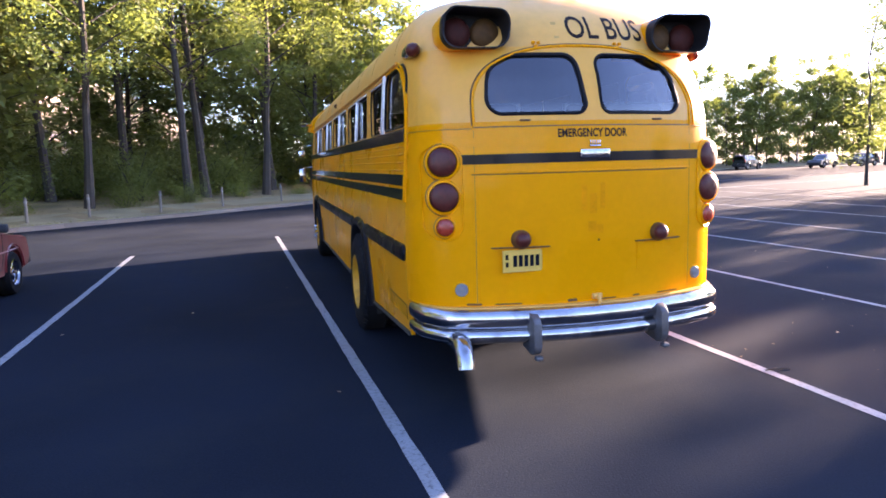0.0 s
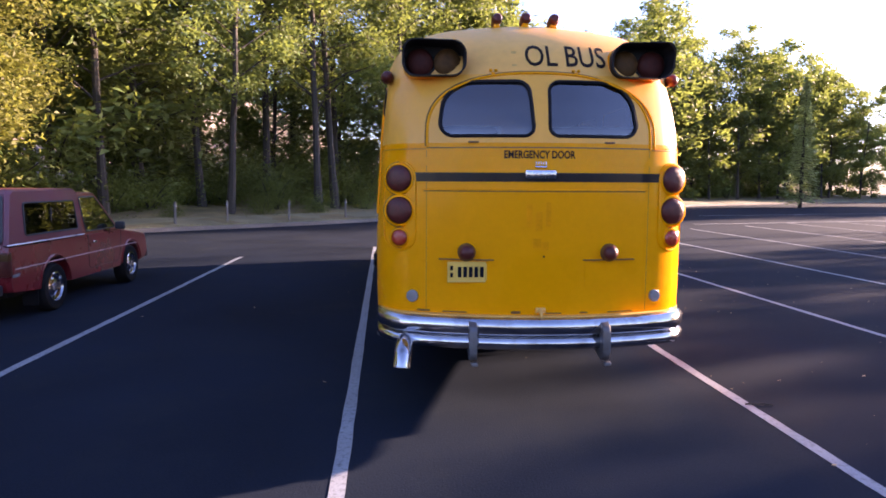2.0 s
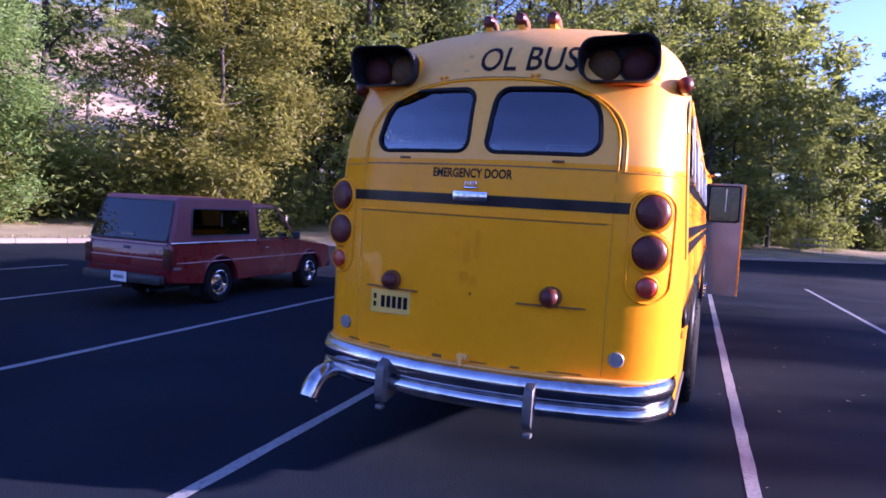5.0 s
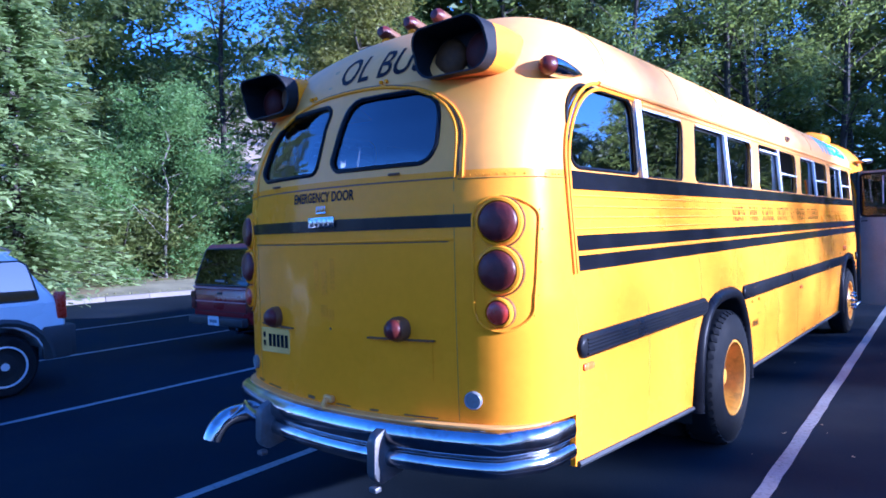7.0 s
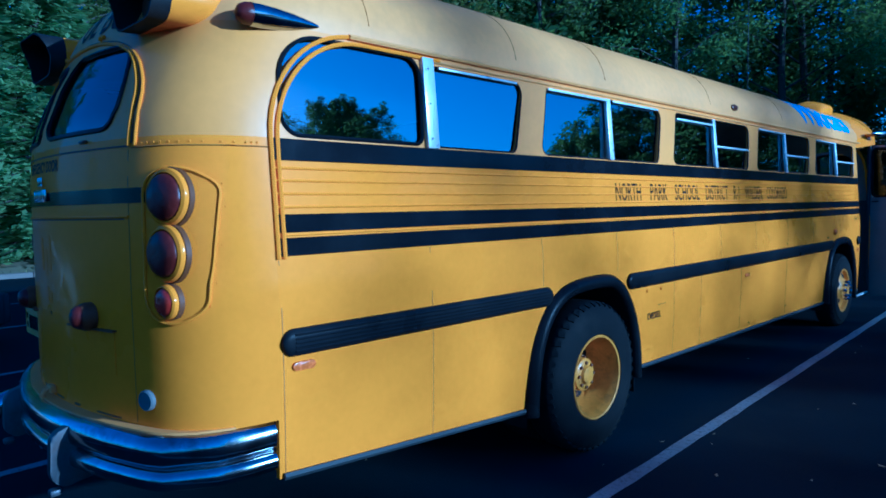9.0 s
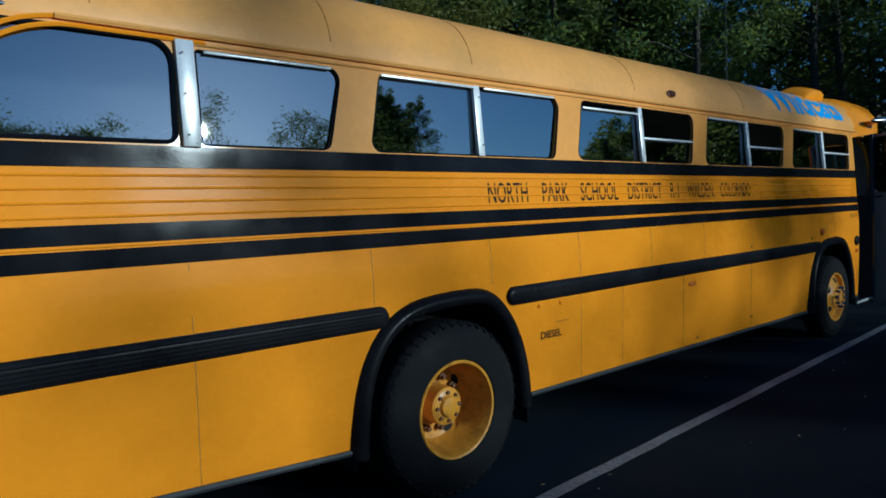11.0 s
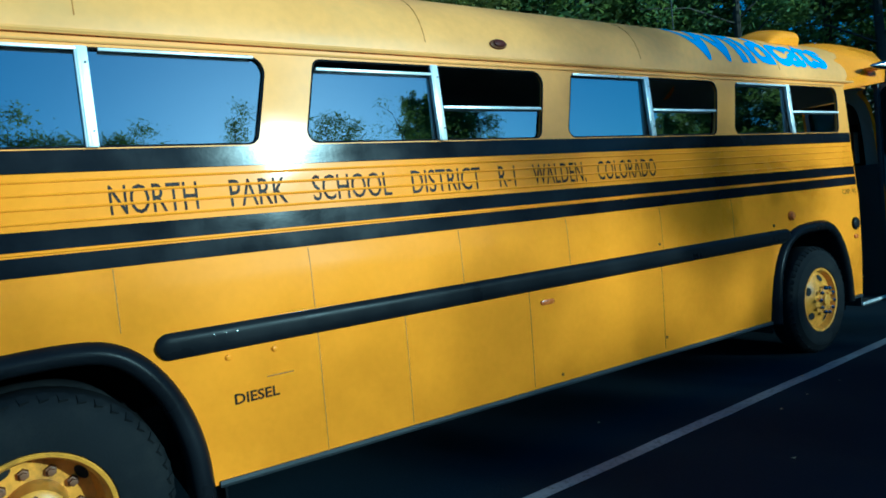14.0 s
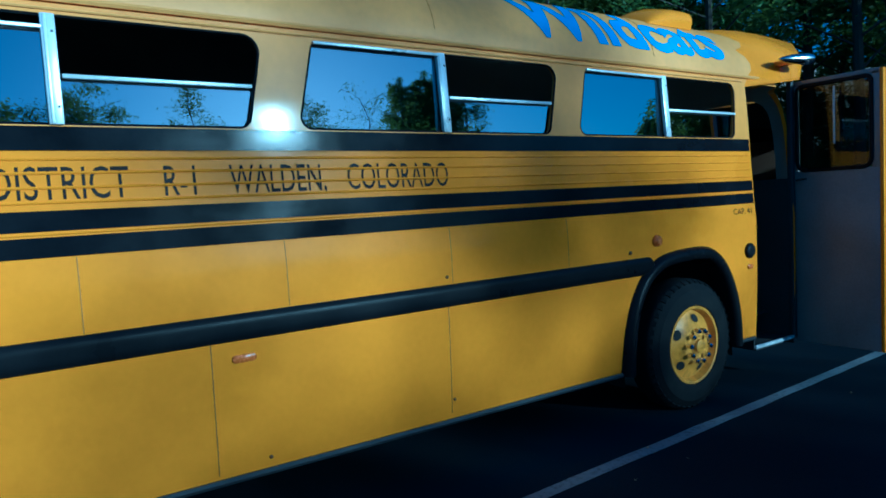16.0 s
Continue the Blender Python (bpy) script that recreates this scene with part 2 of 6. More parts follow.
LEAF_C = leaf_mat("conifer_needle_green", (0.23, 0.3, 0.12), (0.48, 0.6, 0.24), 0.35)
CAR_RED = mat("weathered_red_car_paint", (0.2, 0.012, 0.014), 0.32, var=0.12, scale=2, bump=0.01, coat=0.5, dirt=(0.14, 0.05, 0.045), dirt_amount=0.35)
CANOPY_RED = mat("faded_maroon_canopy_paint", (0.16, 0.03, 0.04), 0.45, var=0.12, scale=2, bump=0.01, coat=0.2)
CAR_WHITE = mat("white_car_paint", (0.7, 0.72, 0.74), 0.3, var=0.06, scale=2, bump=0.01, coat=0.5)
CAR_DARK = mat("dark_green_car_paint", (0.02, 0.028, 0.026), 0.3, var=0.15, scale=2, bump=0.01, coat=0.5)
CAR_GREY = mat("grey_car_paint", (0.12, 0.12, 0.13), 0.3, 0.3, var=0.1, scale=2, bump=0.01, coat=0.5)
TRIM_DARK = mat("dark_grey_plastic_trim", (0.03, 0.032, 0.035), 0.6, var=0.2, bump=0.08)
JOINT = mat("rusty_panel_joint", (0.13, 0.05, 0.012), 0.6, var=0.2)
# flat black for soot, and for shade put into wheel wells and openings
HOLE = mat("soot_and_shade_black", (0.008, 0.008, 0.008), 0.9, var=0.2)
STAIN = mat("brown_paint_stain", (0.76, 0.25, 0.0004), 0.42, spec=0.08, var=0.2, scale=6)
FADED_GREY = mat("grey_plate_lettering", (0.2, 0.22, 0.25), 0.5)
INK = mat("dark_brown_lettering", (0.018, 0.01, 0.007), 0.5, spec=0.12, var=0.3, scale=20)
SEAM = mat("fine_panel_seam", (0.36, 0.14, 0.006), 0.6, var=0.2)
HILL = mat("dry_reddish_hillside", (0.36, 0.28, 0.21), 0.95, var=0.35, scale=0.12, fine=1.5, bump=0.5, dirt=(0.12, 0.12, 0.05), dirt_amount=0.8, dirt_scale=0.25)
PATH_DIRT = mat("dry_trodden_grass", (0.21, 0.185, 0.105), 0.95, var=0.35, scale=0.8, fine=25, bump=0.5, dirt=(0.15, 0.125, 0.075), dirt_amount=0.8, dirt_scale=1.2)

# ---- building helpers ----
def mesh_of(name, bm, material, smooth=35, recalc=True):
    if recalc:
        bmesh.ops.recalc_face_normals(bm, faces=bm.faces)
    me = bpy.data.meshes.new(name)
    bm.to_mesh(me)
    bm.free()
    for m in (material if isinstance(material, (list, tuple)) else [material]):
        me.materials.append(m)
    if smooth:
        for p in me.polygons:
            p.use_smooth = True
        me.set_sharp_from_angle(angle=radians(smooth))
    return me


def part(name, bm, material, parent=None, label="", smooth=35, recalc=True, at=None):
    ob = new(name, mesh_of(name, bm, material, smooth, recalc) if isinstance(bm, bmesh.types.BMesh) else bm)
    if at is not None:
        ob.matrix_basis = at
    ob.parent = parent
    if label:
        tagged(ob, label)
    return ob


def thing(name, label, category, group="", kind="", at=None):
    ob = new(name)
    if at is not None:
        ob.matrix_basis = at
    return tagged(ob, label, category, group, kind)


def box(bm, centre, size, bevel=0.0, turn=None, seg=2):
    r = bmesh.ops.create_cube(bm, size=1.0)
    m = Matrix.Translation(centre) @ (turn or Matrix()) @ Matrix.Diagonal((*size, 1))
    bmesh.ops.transform(bm, matrix=m, verts=r["verts"])
    if bevel:
        es = list({e for v in r["verts"] for e in v.link_edges})
        bmesh.ops.bevel(bm, geom=es, offset=bevel, segments=seg, profile=0.5, affect="EDGES")
    return bm


def lathe(bm, profile, m=None, seg=32):
    """Turn (radius, along) pairs round the local z axis; m places it."""
    m = m or Matrix()
    rings = []
    for r, h in profile:
        if r < 1e-5:
            rings.append([bm.verts.new(m @ Vector((0, 0, h)))])
        else:
            rings.append([bm.verts.new(m @ Vector((r * math.cos(2 * math.pi * i / seg), r * math.sin(2 * math.pi * i / seg), h))) for i in range(seg)])
    for a, b in zip(rings, rings[1:]):
        for i in range(seg):
            j = (i + 1) % seg
            f = [a[i % len(a)], a[j % len(a)], b[j % len(b)], b[i % len(b)]]
            f = list(dict.fromkeys(f))
            if len(f) > 2:
                bm.faces.new(f)
    return bm


def frame_at(d):
    d = d.normalized()
    up = Vector((0, 0, 1)) if abs(d.z) < 0.9 else Vector((0, 1, 0))
    x = d.cross(up).normalized()
    return x, x.cross(d)


def tube(bm, pts, r, seg=8, closed=False, caps=True, flat=1.0):
    """A round bar along pts; r is one radius or one for each point; flat squeezes it along its second axis."""
    pts = [Vector(p) for p in pts]
    n = len(pts)
    rings = []
    x = None
    for i, p in enumerate(pts):
        a = pts[(i - 1) % n] if closed or i else p
        b = pts[(i + 1) % n] if closed or i < n - 1 else p
        d = (b - a)
        if d.length < 1e-9:
            d = Vector((0, 0, 1))
        d.normalize()
        if x is None:
            x, y = frame_at(d)
        x = (x - d * x.dot(d)).normalized()
        y = d.cross(x)
        rr = r[i] if isinstance(r, (list, tuple)) else r
        rings.append([bm.verts.new(p + (x * math.cos(2 * math.pi * k / seg) + y * math.sin(2 * math.pi * k / seg) * flat) * rr) for k in range(seg)])
    for i in range(n if closed else n - 1):
        a, b = rings[i], rings[(i + 1) % n]
        for k in range(seg):
            bm.faces.new([a[k], a[(k + 1) % seg], b[(k + 1) % seg], b[k]])
    if caps and not closed:
        bm.faces.new(rings[0][::-1])
        bm.faces.new(rings[-1])
    return bm


def rounded(corners, seg=6):
    """A closed outline from (a, b, radius) corners."""
    out, n = [], len(corners)
    for i in range(n):
        p0, p, p1 = Vector(corners[i - 1][:2]), Vector(corners[i][:2]), Vector(corners[(i + 1) % n][:2])
        r = corners[i][2]
        d0, d1 = (p0 - p).normalized(), (p1 - p).normalized()
        half = d0.angle(d1) / 2
        t = min(r / math.tan(half), 0.49 * (p0 - p).length, 0.49 * (p1 - p).length)
        if r <= 0 or t < 1e-4:
            out.append(tuple(p))
            continue
        rr = t * math.tan(half)
        c = p + (d0 + d1).normalized() * (rr / math.sin(half))
        a0 = (p + d0 * t) - c
        a1 = (p + d1 * t) - c
        ang = math.atan2(a0.x * a1.y - a0.y * a1.x, a0.dot(a1))
        for k in range(seg + 1):
            q = Matrix.Rotation(ang * k / seg, 2) @ a0
            out.append(tuple(c + q))
    return out


def prism(bm, outline, place, depth0, depth1, bevel=0.0):
    """Extrude a 2D outline; place(a, b, d) gives the point."""
    lo = [bm.verts.new(place(a, b, depth0)) for a, b in outline]
    hi = [bm.verts.new(place(a, b, depth1)) for a, b in outline]
    n = len(outline)
    f0, f1 = bm.faces.new(lo[::-1]), bm.faces.new(hi)
    for i in range(n):
        bm.faces.new([lo[i], lo[(i + 1) % n], hi[(i + 1) % n], hi[i]])
    if bevel:
        bmesh.ops.bevel(bm, geom=list(f0.edges) + list(f1.edges), offset=bevel, segments=2, profile=0.5, affect="EDGES")
    return bm


def side_place(a, b, d):
    return Vector((d, a, b))


def rear_place(a, b, d):
    return Vector((a, d, b))


def text_mesh(words, size, squeeze=1.0, bold=0.0):
    """The built-in font as a bmesh in the plane z = 0, its left foot at the origin."""
    cu = bpy.data.curves.new("lettering", "FONT")
    cu.body, cu.size, cu.offset, cu.resolution_u = words, size, bold, 3
    tmp = new("lettering", cu)
    dg = bpy.context.evaluated_depsgraph_get()
    bm = bmesh.new()
    bm.from_mesh(tmp.evaluated_get(dg).to_mesh())
    bpy.data.objects.remove(tmp)
    bpy.data.curves.remove(cu)
    x0, x1 = min(v.co.x for v in bm.verts), max(v.co.x for v in bm.verts)
    for v in bm.verts:
        v.co.x = (v.co.x - x0) * squeeze
    return bm, (x1 - x0) * squeeze


def slice_up(bm, step, axis):
    lo, hi = min(v.co[axis] for v in bm.verts), max(v.co[axis] for v in bm.verts)
    no = Vector((0, 0, 0)); no[axis] = 1
    x = lo + step
    while x < hi:
        co = Vector((0, 0, 0)); co[axis] = x
        bmesh.ops.bisect_plane(bm, geom=list(bm.verts) + list(bm.edges) + list(bm.faces), plane_co=co, plane_no=no)
        x += step
    return bm


def smooth_line(line, times=2):
    pts = [Vector(p) for p in line]
    for _ in range(times):
        q = [pts[0]]
        for a, c in zip(pts, pts[1:]):
            q += [a.lerp(c, .25), a.lerp(c, .75)]
        pts = q + [pts[-1]]
    return pts

# ---- the bus: body surface ----
YF = 11.15                                      # front end
PLAN = [(0, -.215), (.12, -.212), (.25, -.2), (.38, -.175), (.5, -.145), (.62, -.11), (.72, -.07), (.79, -.04), (.85, .0), (.9, .055), (.94, .12), (.97, .2), (.99, .3), (1, .40)]


def interp(tab, x):
    for (x0, y0), (x1, y1) in zip(tab, tab[1:]):
        if x <= x1:
            return y0 + (y1 - y0) * (x - x0) / (x1 - x0)
    return tab[-1][1]


WIDTH = [(.4, 1.21), (.7, 1.226), (1.0, 1.234), (1.4, 1.234), (1.46, 1.231), (1.54, 1.222), (1.6, 1.219), (1.75, 1.209), (1.95, 1.195), (2.09, 1.188), (2.35, 1.172), (2.61, 1.15)]
LEAN = [(.4, 0), (2.0, 0), (2.2, .025), (2.4, .10), (2.61, .215)]
ROWS = [(z, interp(WIDTH, z), interp(LEAN, z)) for z in (.4, .6, .82, 1.0, 1.2, 1.4, 1.46, 1.54, 1.6, 1.75, 1.95, 2.09, 2.2, 2.3, 2.4, 2.5, 2.56, 2.61)]
for k in range(1, 15):
    a = radians(90 * k / 14)
    ROWS.append((2.61 + .545 * math.sin(a) ** .97, 1.15 * max(0.0, math.cos(a)) ** .57, .215 + .95 * (1 - math.cos(a)) + .12 * math.sin(a)))
N_SIDE = 60


def contour(w, lean):
    right = []
    for q, o in PLAN:
        right.append((w * q, lean + o))
    y0, y1 = lean + PLAN[-1][1], YF - .3 - lean * .7
    right += [(w, y0 + (y1 - y0) * i / N_SIDE) for i in range(1, N_SIDE)]
    right += [(w * q, YF - lean * .7 - .1 - .5 * (o + .215)) for q, o in reversed(PLAN)]
    left = [(-x, y) for x, y in reversed(right[1:-1])]
    return right + left


bm = bmesh.new()
loops = [[bm.verts.new((x, y, z)) for x, y in contour(w, l)] for z, w, l in ROWS]
for a, b in zip(loops, loops[1:]):
    n = len(a)
    for i in range(n):
        bm.faces.new([a[i], a[(i + 1) % n], b[(i + 1) % n], b[i]])
bmesh.ops.remove_doubles(bm, verts=bm.verts, dist=2e-4)
bmesh.ops.recalc_face_normals(bm, faces=bm.faces)
bm.normal_update()
BODY = BVHTree.FromBMesh(bm)
shell_mesh = bpy.data.meshes.new("shell")
bm.to_mesh(shell_mesh)
bm.free()
shell_mesh.materials.append(YELLOW)
shell_mesh.materials.append(INTERIOR)


def on_body(p, way, lift):
    """Where a line from p along way meets the body, lifted along the normal."""
    hit, no, _, _ = BODY.ray_cast(Vector(p), Vector(way))
    if hit is None:
        hit, no, _, _ = BODY.find_nearest(Vector(p))
    if no.dot(Vector(way)) > 0:
        no = -no
    return hit + no * lift


def on_rear(x, z, lift=0.0):
    return on_body((x, -3, z), (0, 1, 0), lift)


def on_side(y, z, lift=0.0, s=1):
    return on_body((3 * s, y, z), (-s, 0, 0), lift)


def on_roof(y, arc, lift=0.0, s=1):
    """arc: 0 at the drip rail, 90 at the top, seen from a point inside the roof."""
    a = radians(arc)
    c = Vector((0, y, 2.45))
    d = Vector((s * math.cos(a), 0, math.sin(a)))
    return on_body(c + d * 3, -d, lift)


# side windows: outline corners (y, z, radius) from the rear forwards
W_LO, W_HI = 2.098, 2.548
SIDE_WINDOWS = [
    [(.47, 2.107, .1), (1.335, 2.107, .05), (1.345, 2.575, .1), (.47, 2.575, .42)],
    [(1.45, W_LO, .02), (2.14, W_LO, .06), (2.25, W_HI, .07), (1.45, W_HI, .02)],
    [(2.40, W_LO, .06), (4.0, W_LO, .06), (4.10, W_HI, .08), (2.50, W_HI, .05)],
    [(4.26, W_LO, .06), (5.925, W_LO, .06), (6.02, W_HI, .08), (4.36, W_HI, .05)],
    [(6.17, W_LO, .06), (7.88, W_LO, .06), (7.99, W_HI, .08), (6.28, W_HI, .05)],
    [(8.14, W_LO, .06), (9.94, W_LO, .06), (10.0, W_HI, .08), (8.25, W_HI, .05)],
]
REAR_WINDOWS = [
    [(-.757, 2.14, .1), (-.06, 2.138, .07), (-.085, 2.553, .09), (-.70, 2.553, .34)],
    [(.05, 2.138, .07), (.738, 2.14, .1), (.69, 2.553, .34), (.066, 2.553, .09)],
]
WHEELS = (2.95, 9.24)                           # the wheel arches along y
ARCH = [(-.80, .40), (-.785, .6), (-.745, .82), (-.665, 1.0), (-.55, 1.13), (-.39, 1.22), (-.18, 1.255), (.17, 1.262), (.34, 1.21), (.48, 1.07), (.58, .88), (.64, .65), (.65, .40)]


def arch_line(wy, inset):
    """The wheel arch's outer edge, set in by that much."""
    out = []
    for i, p in enumerate(ARCH):
        d = (Vector(ARCH[min(len(ARCH) - 1, i + 1)]) - Vector(ARCH[max(0, i - 1)])).normalized()
        out.append((wy + p[0] + d.y * inset, p[1] - d.x * inset))
    return out


cut = bmesh.new()
for s in (1, -1):
    for w in SIDE_WINDOWS:
        prism(cut, rounded(w), side_place, s * 1.0, s * 1.4)
    for y in WHEELS:
        a = arch_line(y, .085)
        prism(cut, a + [(a[-1][0], .3), (a[0][0], .3)], side_place, s * .9, s * 1.4)
for w in REAR_WINDOWS:
    prism(cut, rounded(w), rear_place, -.6, .35)
prism(cut, rounded([(10.15, .3, 0), (10.78, .3, 0), (10.78, 2.56, .04), (10.15, 2.56, .04)]), side_place, .9, 1.4)
prism(cut, rounded([(-1.0, 1.5, .1), (1.0, 1.5, .1), (.95, 2.5, .2), (-.95, 2.5, .2)]), rear_place, YF - .6, YF + .3)
box(cut, (0, -.65, .5), (3.2, 2.065, .64))
trim_cut = bmesh.new()                         # the skirt rises towards the rear
for s in (1, -1):
    prism(trim_cut, [(.2, .3), (2.26, .3), (2.26, .427), (.2, .555)], side_place, s * .8, s * 1.4)
    prism(trim_cut, [(3.5, .3), (8.55, .3), (8.55, .407), (3.5, .452)], side_place, s * .8, s * 1.4)
bmesh.ops.recalc_face_normals(trim_cut, faces=trim_cut.faces)
trim_mesh = bpy.data.meshes.new("trim_cutter")
trim_cut.to_mesh(trim_mesh)
trim_cut.free()
bmesh.ops.recalc_face_normals(cut, faces=cut.faces)
cut_mesh = bpy.data.meshes.new("cutter")
cut.to_mesh(cut_mesh)
cut.free()
shell, cutter = new("shell", shell_mesh), new("cutter", cut_mesh)
so = shell.modifiers.new("thick", "SOLIDIFY")
so.thickness, so.offset, so.material_offset, so.material_offset_rim = .028, -1, 1, 0
trimmer = new("trim_cutter", trim_mesh)
for which in (cutter, trimmer):
    bo = shell.modifiers.new("openings", "BOOLEAN")
    bo.operation, bo.object, bo.solver = "DIFFERENCE", which, "EXACT"
done = bpy.data.meshes.new_from_object(shell.evaluated_get(bpy.context.evaluated_depsgraph_get()))
bpy.data.objects.remove(shell)
bpy.data.objects.remove(cutter)
bpy.data.objects.remove(trimmer)

bus = thing("school_bus", "old yellow school bus with black stripes, parked between white lines", "bus")


def share(name, keep, material, label=""):
    """The piece of the finished shell whose faces keep() picks."""
    b = bmesh.new()
    b.from_mesh(done)
    bmesh.ops.delete(b, geom=[f for f in b.faces if not keep(f.calc_center_median())], context="FACES")
    for f in b.faces:
        f.material_index = 1 if f.material_index else (2 if f.calc_center_median().z > 2.05 else 0)
    return part(name, b, [material, INTERIOR, FADED if material is YELLOW else material], bus, label, smooth=40, recalc=False)


def is_rear(c):
    return c.z < 2.612 and c.y < interp(LEAN, c.z) + .395 + .01


share("roof", lambda c: c.z >= 2.612, YELLOW_DULL, "faded yellow domed roof")
share("rear_end", is_rear, YELLOW)
share("body_side", lambda c: c.z < 2.612 and not is_rear(c) and c.x > 0, YELLOW)
share("body_side", lambda c: c.z < 2.612 and not is_rear(c) and c.x <= 0, YELLOW)


def strip_on(place, u0, u1, v0, v1, lift, nu, nv=1, round_end=0.0):
    """A thin raised strip that follows the body; place(u, v, lift)."""
    b = bmesh.new()
    us = [u0 + (u1 - u0) * i / nu for i in range(nu + 1)]
    if round_end:
        ends = [round_end * (1 - math.cos(math.pi / 2 * i / 7)) for i in range(8)]
        us = [u0 + e for e in ends] + [u for u in us if u0 + round_end * 1.2 < u < u1 - round_end * 1.2] + [u1 - e for e in ends[::-1]]
        nu = len(us) - 1
    def row(lf):
        out = []
        for u in us:
            k = 1.0
            if round_end:
                e = min(u - u0, u1 - u)
                k = math.sqrt(max(0.004, 1 - (1 - min(1, e / round_end)) ** 2))
            mid = (v0 + v1) / 2
            out.append([b.verts.new(place(u, mid + (v0 + (v1 - v0) * j / nv - mid) * k, lf * (1 if not round_end or lf < 0 else (.45 + .55 * (1 - (2 * j / nv - 1) ** 4)) * (.5 + .5 * k)))) for j in range(nv + 1)])
        return out
    top, low = row(lift), row(-.004)
    for i in range(nu):
        for j in range(nv):
            b.faces.new([top[i][j], top[i + 1][j], top[i + 1][j + 1], top[i][j + 1]])
        for g in (0, nv):
            b.faces.new([top[i][g], low[i][g], low[i + 1][g], top[i + 1][g]])
    for i in (0, nu):
        b.faces.new([*top[i], *low[i][::-1]])
    return b


def line_on(place, pts, r, lift=0.0, flat=1.0, closed=False):
    return tube(bmesh.new(), [place(u, v, lift) for u, v in pts], r, seg=6, closed=closed, flat=flat)


def dense(pts, step, closed=False):
    out = []
    pts = [Vector(p) for p in pts]
    for a, b in zip(pts, pts[1:] + (pts[:1] if closed else [])):
        n = max(1, int((b - a).length / step))
        out += [tuple(a.lerp(b, i / n)) for i in range(n)]
    return out if closed else out + [tuple(pts[-1])]


def wrap_text(words, size, place, u, v, material, label, squeeze=1.0, bold=0.0, lift=.003, width=None, step=.05, upright=None):
    """Lettering laid on the body; place(u, v, lift). width: the whole length that it must have."""
    b, w = text_mesh(words, size, 1.0, bold)
    k = (width / w) if width else squeeze
    for p in b.verts:
        p.co.x *= k
    slice_up(b, step, 0)
    slice_up(b, step, 1)
    for p in b.verts:
        p.co = place(u + p.co.x, v + p.co.y, lift)
    return part("lettering", b, material, bus, label, smooth=0, recalc=False)


# ---- the bus: sides ----
for s in (1, -1):
    def place(u, v, lift, s=s):
        return on_side(u, v, lift, s)
    end = 10.13 if s == 1 else 10.75
    part("sill_band", strip_on(place, .41, end, 1.99, 2.088, .007, 60, 2), BLACK_PAINT, bus, "black band under the side windows")
    part("stripe", strip_on(place, .425, end, 1.662, 1.745, .006, 60), BLACK_PAINT, bus, "black stripe")
    part("stripe", strip_on(place, .425, end, 1.556, 1.638, .006, 60), BLACK_PAINT, bus, "black stripe")
    for z in (1.955, 1.898, 1.838, 1.778):
        part("rib", line_on(place, [(.42 + (end - .44) * i / 40, z) for i in range(41)], .007, .001), YELLOW, bus)
    b = line_on(place, [(.43 + (end - .45) * i / 40, 1.650) for i in range(41)], .005, .001)
    part("rib", b, YELLOW, bus)
    for u0, u1 in (((.40, 2.43), (3.40, 8.79), (9.97, 10.1)) if s == 1 else ((.40, 2.43), (3.40, 8.79))):
        big = u1 - u0 > .5
        b = strip_on(place, u0, u1, 1.1, 1.226, .032, 70 if big else 10, 8, .063)
        rail = part("rub_rail", b, RUBBER, bus, "black ribbed rubber rail with rounded ends")
        if big and u0 > 3:
            for k in range(3):
                part("stud", lathe(bmesh.new(), [(.006, -.004), (.005, .004), (0, .005)], Matrix.Translation(place(3.66 + .055 * k, 1.185, .03)) @ Matrix.Rotation(s * math.pi / 2, 4, "Y"), 8), BRIGHT, rail, "small bright stud")
        if big and u0 < 3:
            for z in (1.125, 1.145, 1.163, 1.181, 1.2):
                part("ridge", line_on(place, [(u0 + .06 + (u1 - u0 - .12) * i / 30, z) for i in range(31)], .006, .031), RUBBER, rail)
    # lower edge trim
    for u0, u1, z0, z1 in ((.40, 2.24, .552, .432), (3.62, 8.52, .455, .41), (9.92, 10.12, .41, .41)):
        part("skirt_trim", line_on(place, [(u0 + (u1 - u0) * i / 20, z0 + (z1 - z0) * i / 20) for i in range(21)], .018, .004), TRIM_DARK, bus, "dark trim along the lower edge")
    # panel joints
    for y, z0, z1 in ((.412, .57, 1.54), (1.34, .47, 1.55), (2.343, 1.23, 1.55), (3.27, 1.26, 1.55), (4.19, .47, 1.1), (4.19, 1.23, 1.55), (5.15, 1.23, 1.55), (5.65, .47, 1.1), (6.04, 1.23, 1.55), (6.98, .47, 1.1), (7.02, 1.23, 1.55), (7.95, 1.23, 1.55), (4.72, .47, 1.1)):
        part("panel_joint", strip_on(lambda u, v, l, p=place: p(v, u, l), z0, z1, y - .002, y + .002, .0015, 4), JOINT if y in (5.65, 6.98) else SEAM, bus)
    # bead round the rear edge and over the last window, running on as the drip rail
    for off in (0, .032):
        line = [p for p in rounded([(.41 + off, 1.545, 0), (.41 + off, 2.614 - off, .52), (1.5, 2.614 - off, 0)], 14)]
        part("bead", tube(bmesh.new(), [place(u, v, .006) for u, v in dense(line, .06)], .011, seg=6), YELLOW, bus)
    part("drip_rail", tube(bmesh.new(), [place(.88 + (10.85 - .88) * i / 60, 2.612, .012) for i in range(61)], .014, seg=6), YELLOW_DULL, bus)
    part("drip_rail", tube(bmesh.new(), [place(1.35 + (10.1 - 1.35) * i / 60, 2.572, .004) for i in range(61)], .007, seg=6), YELLOW_DULL, bus)
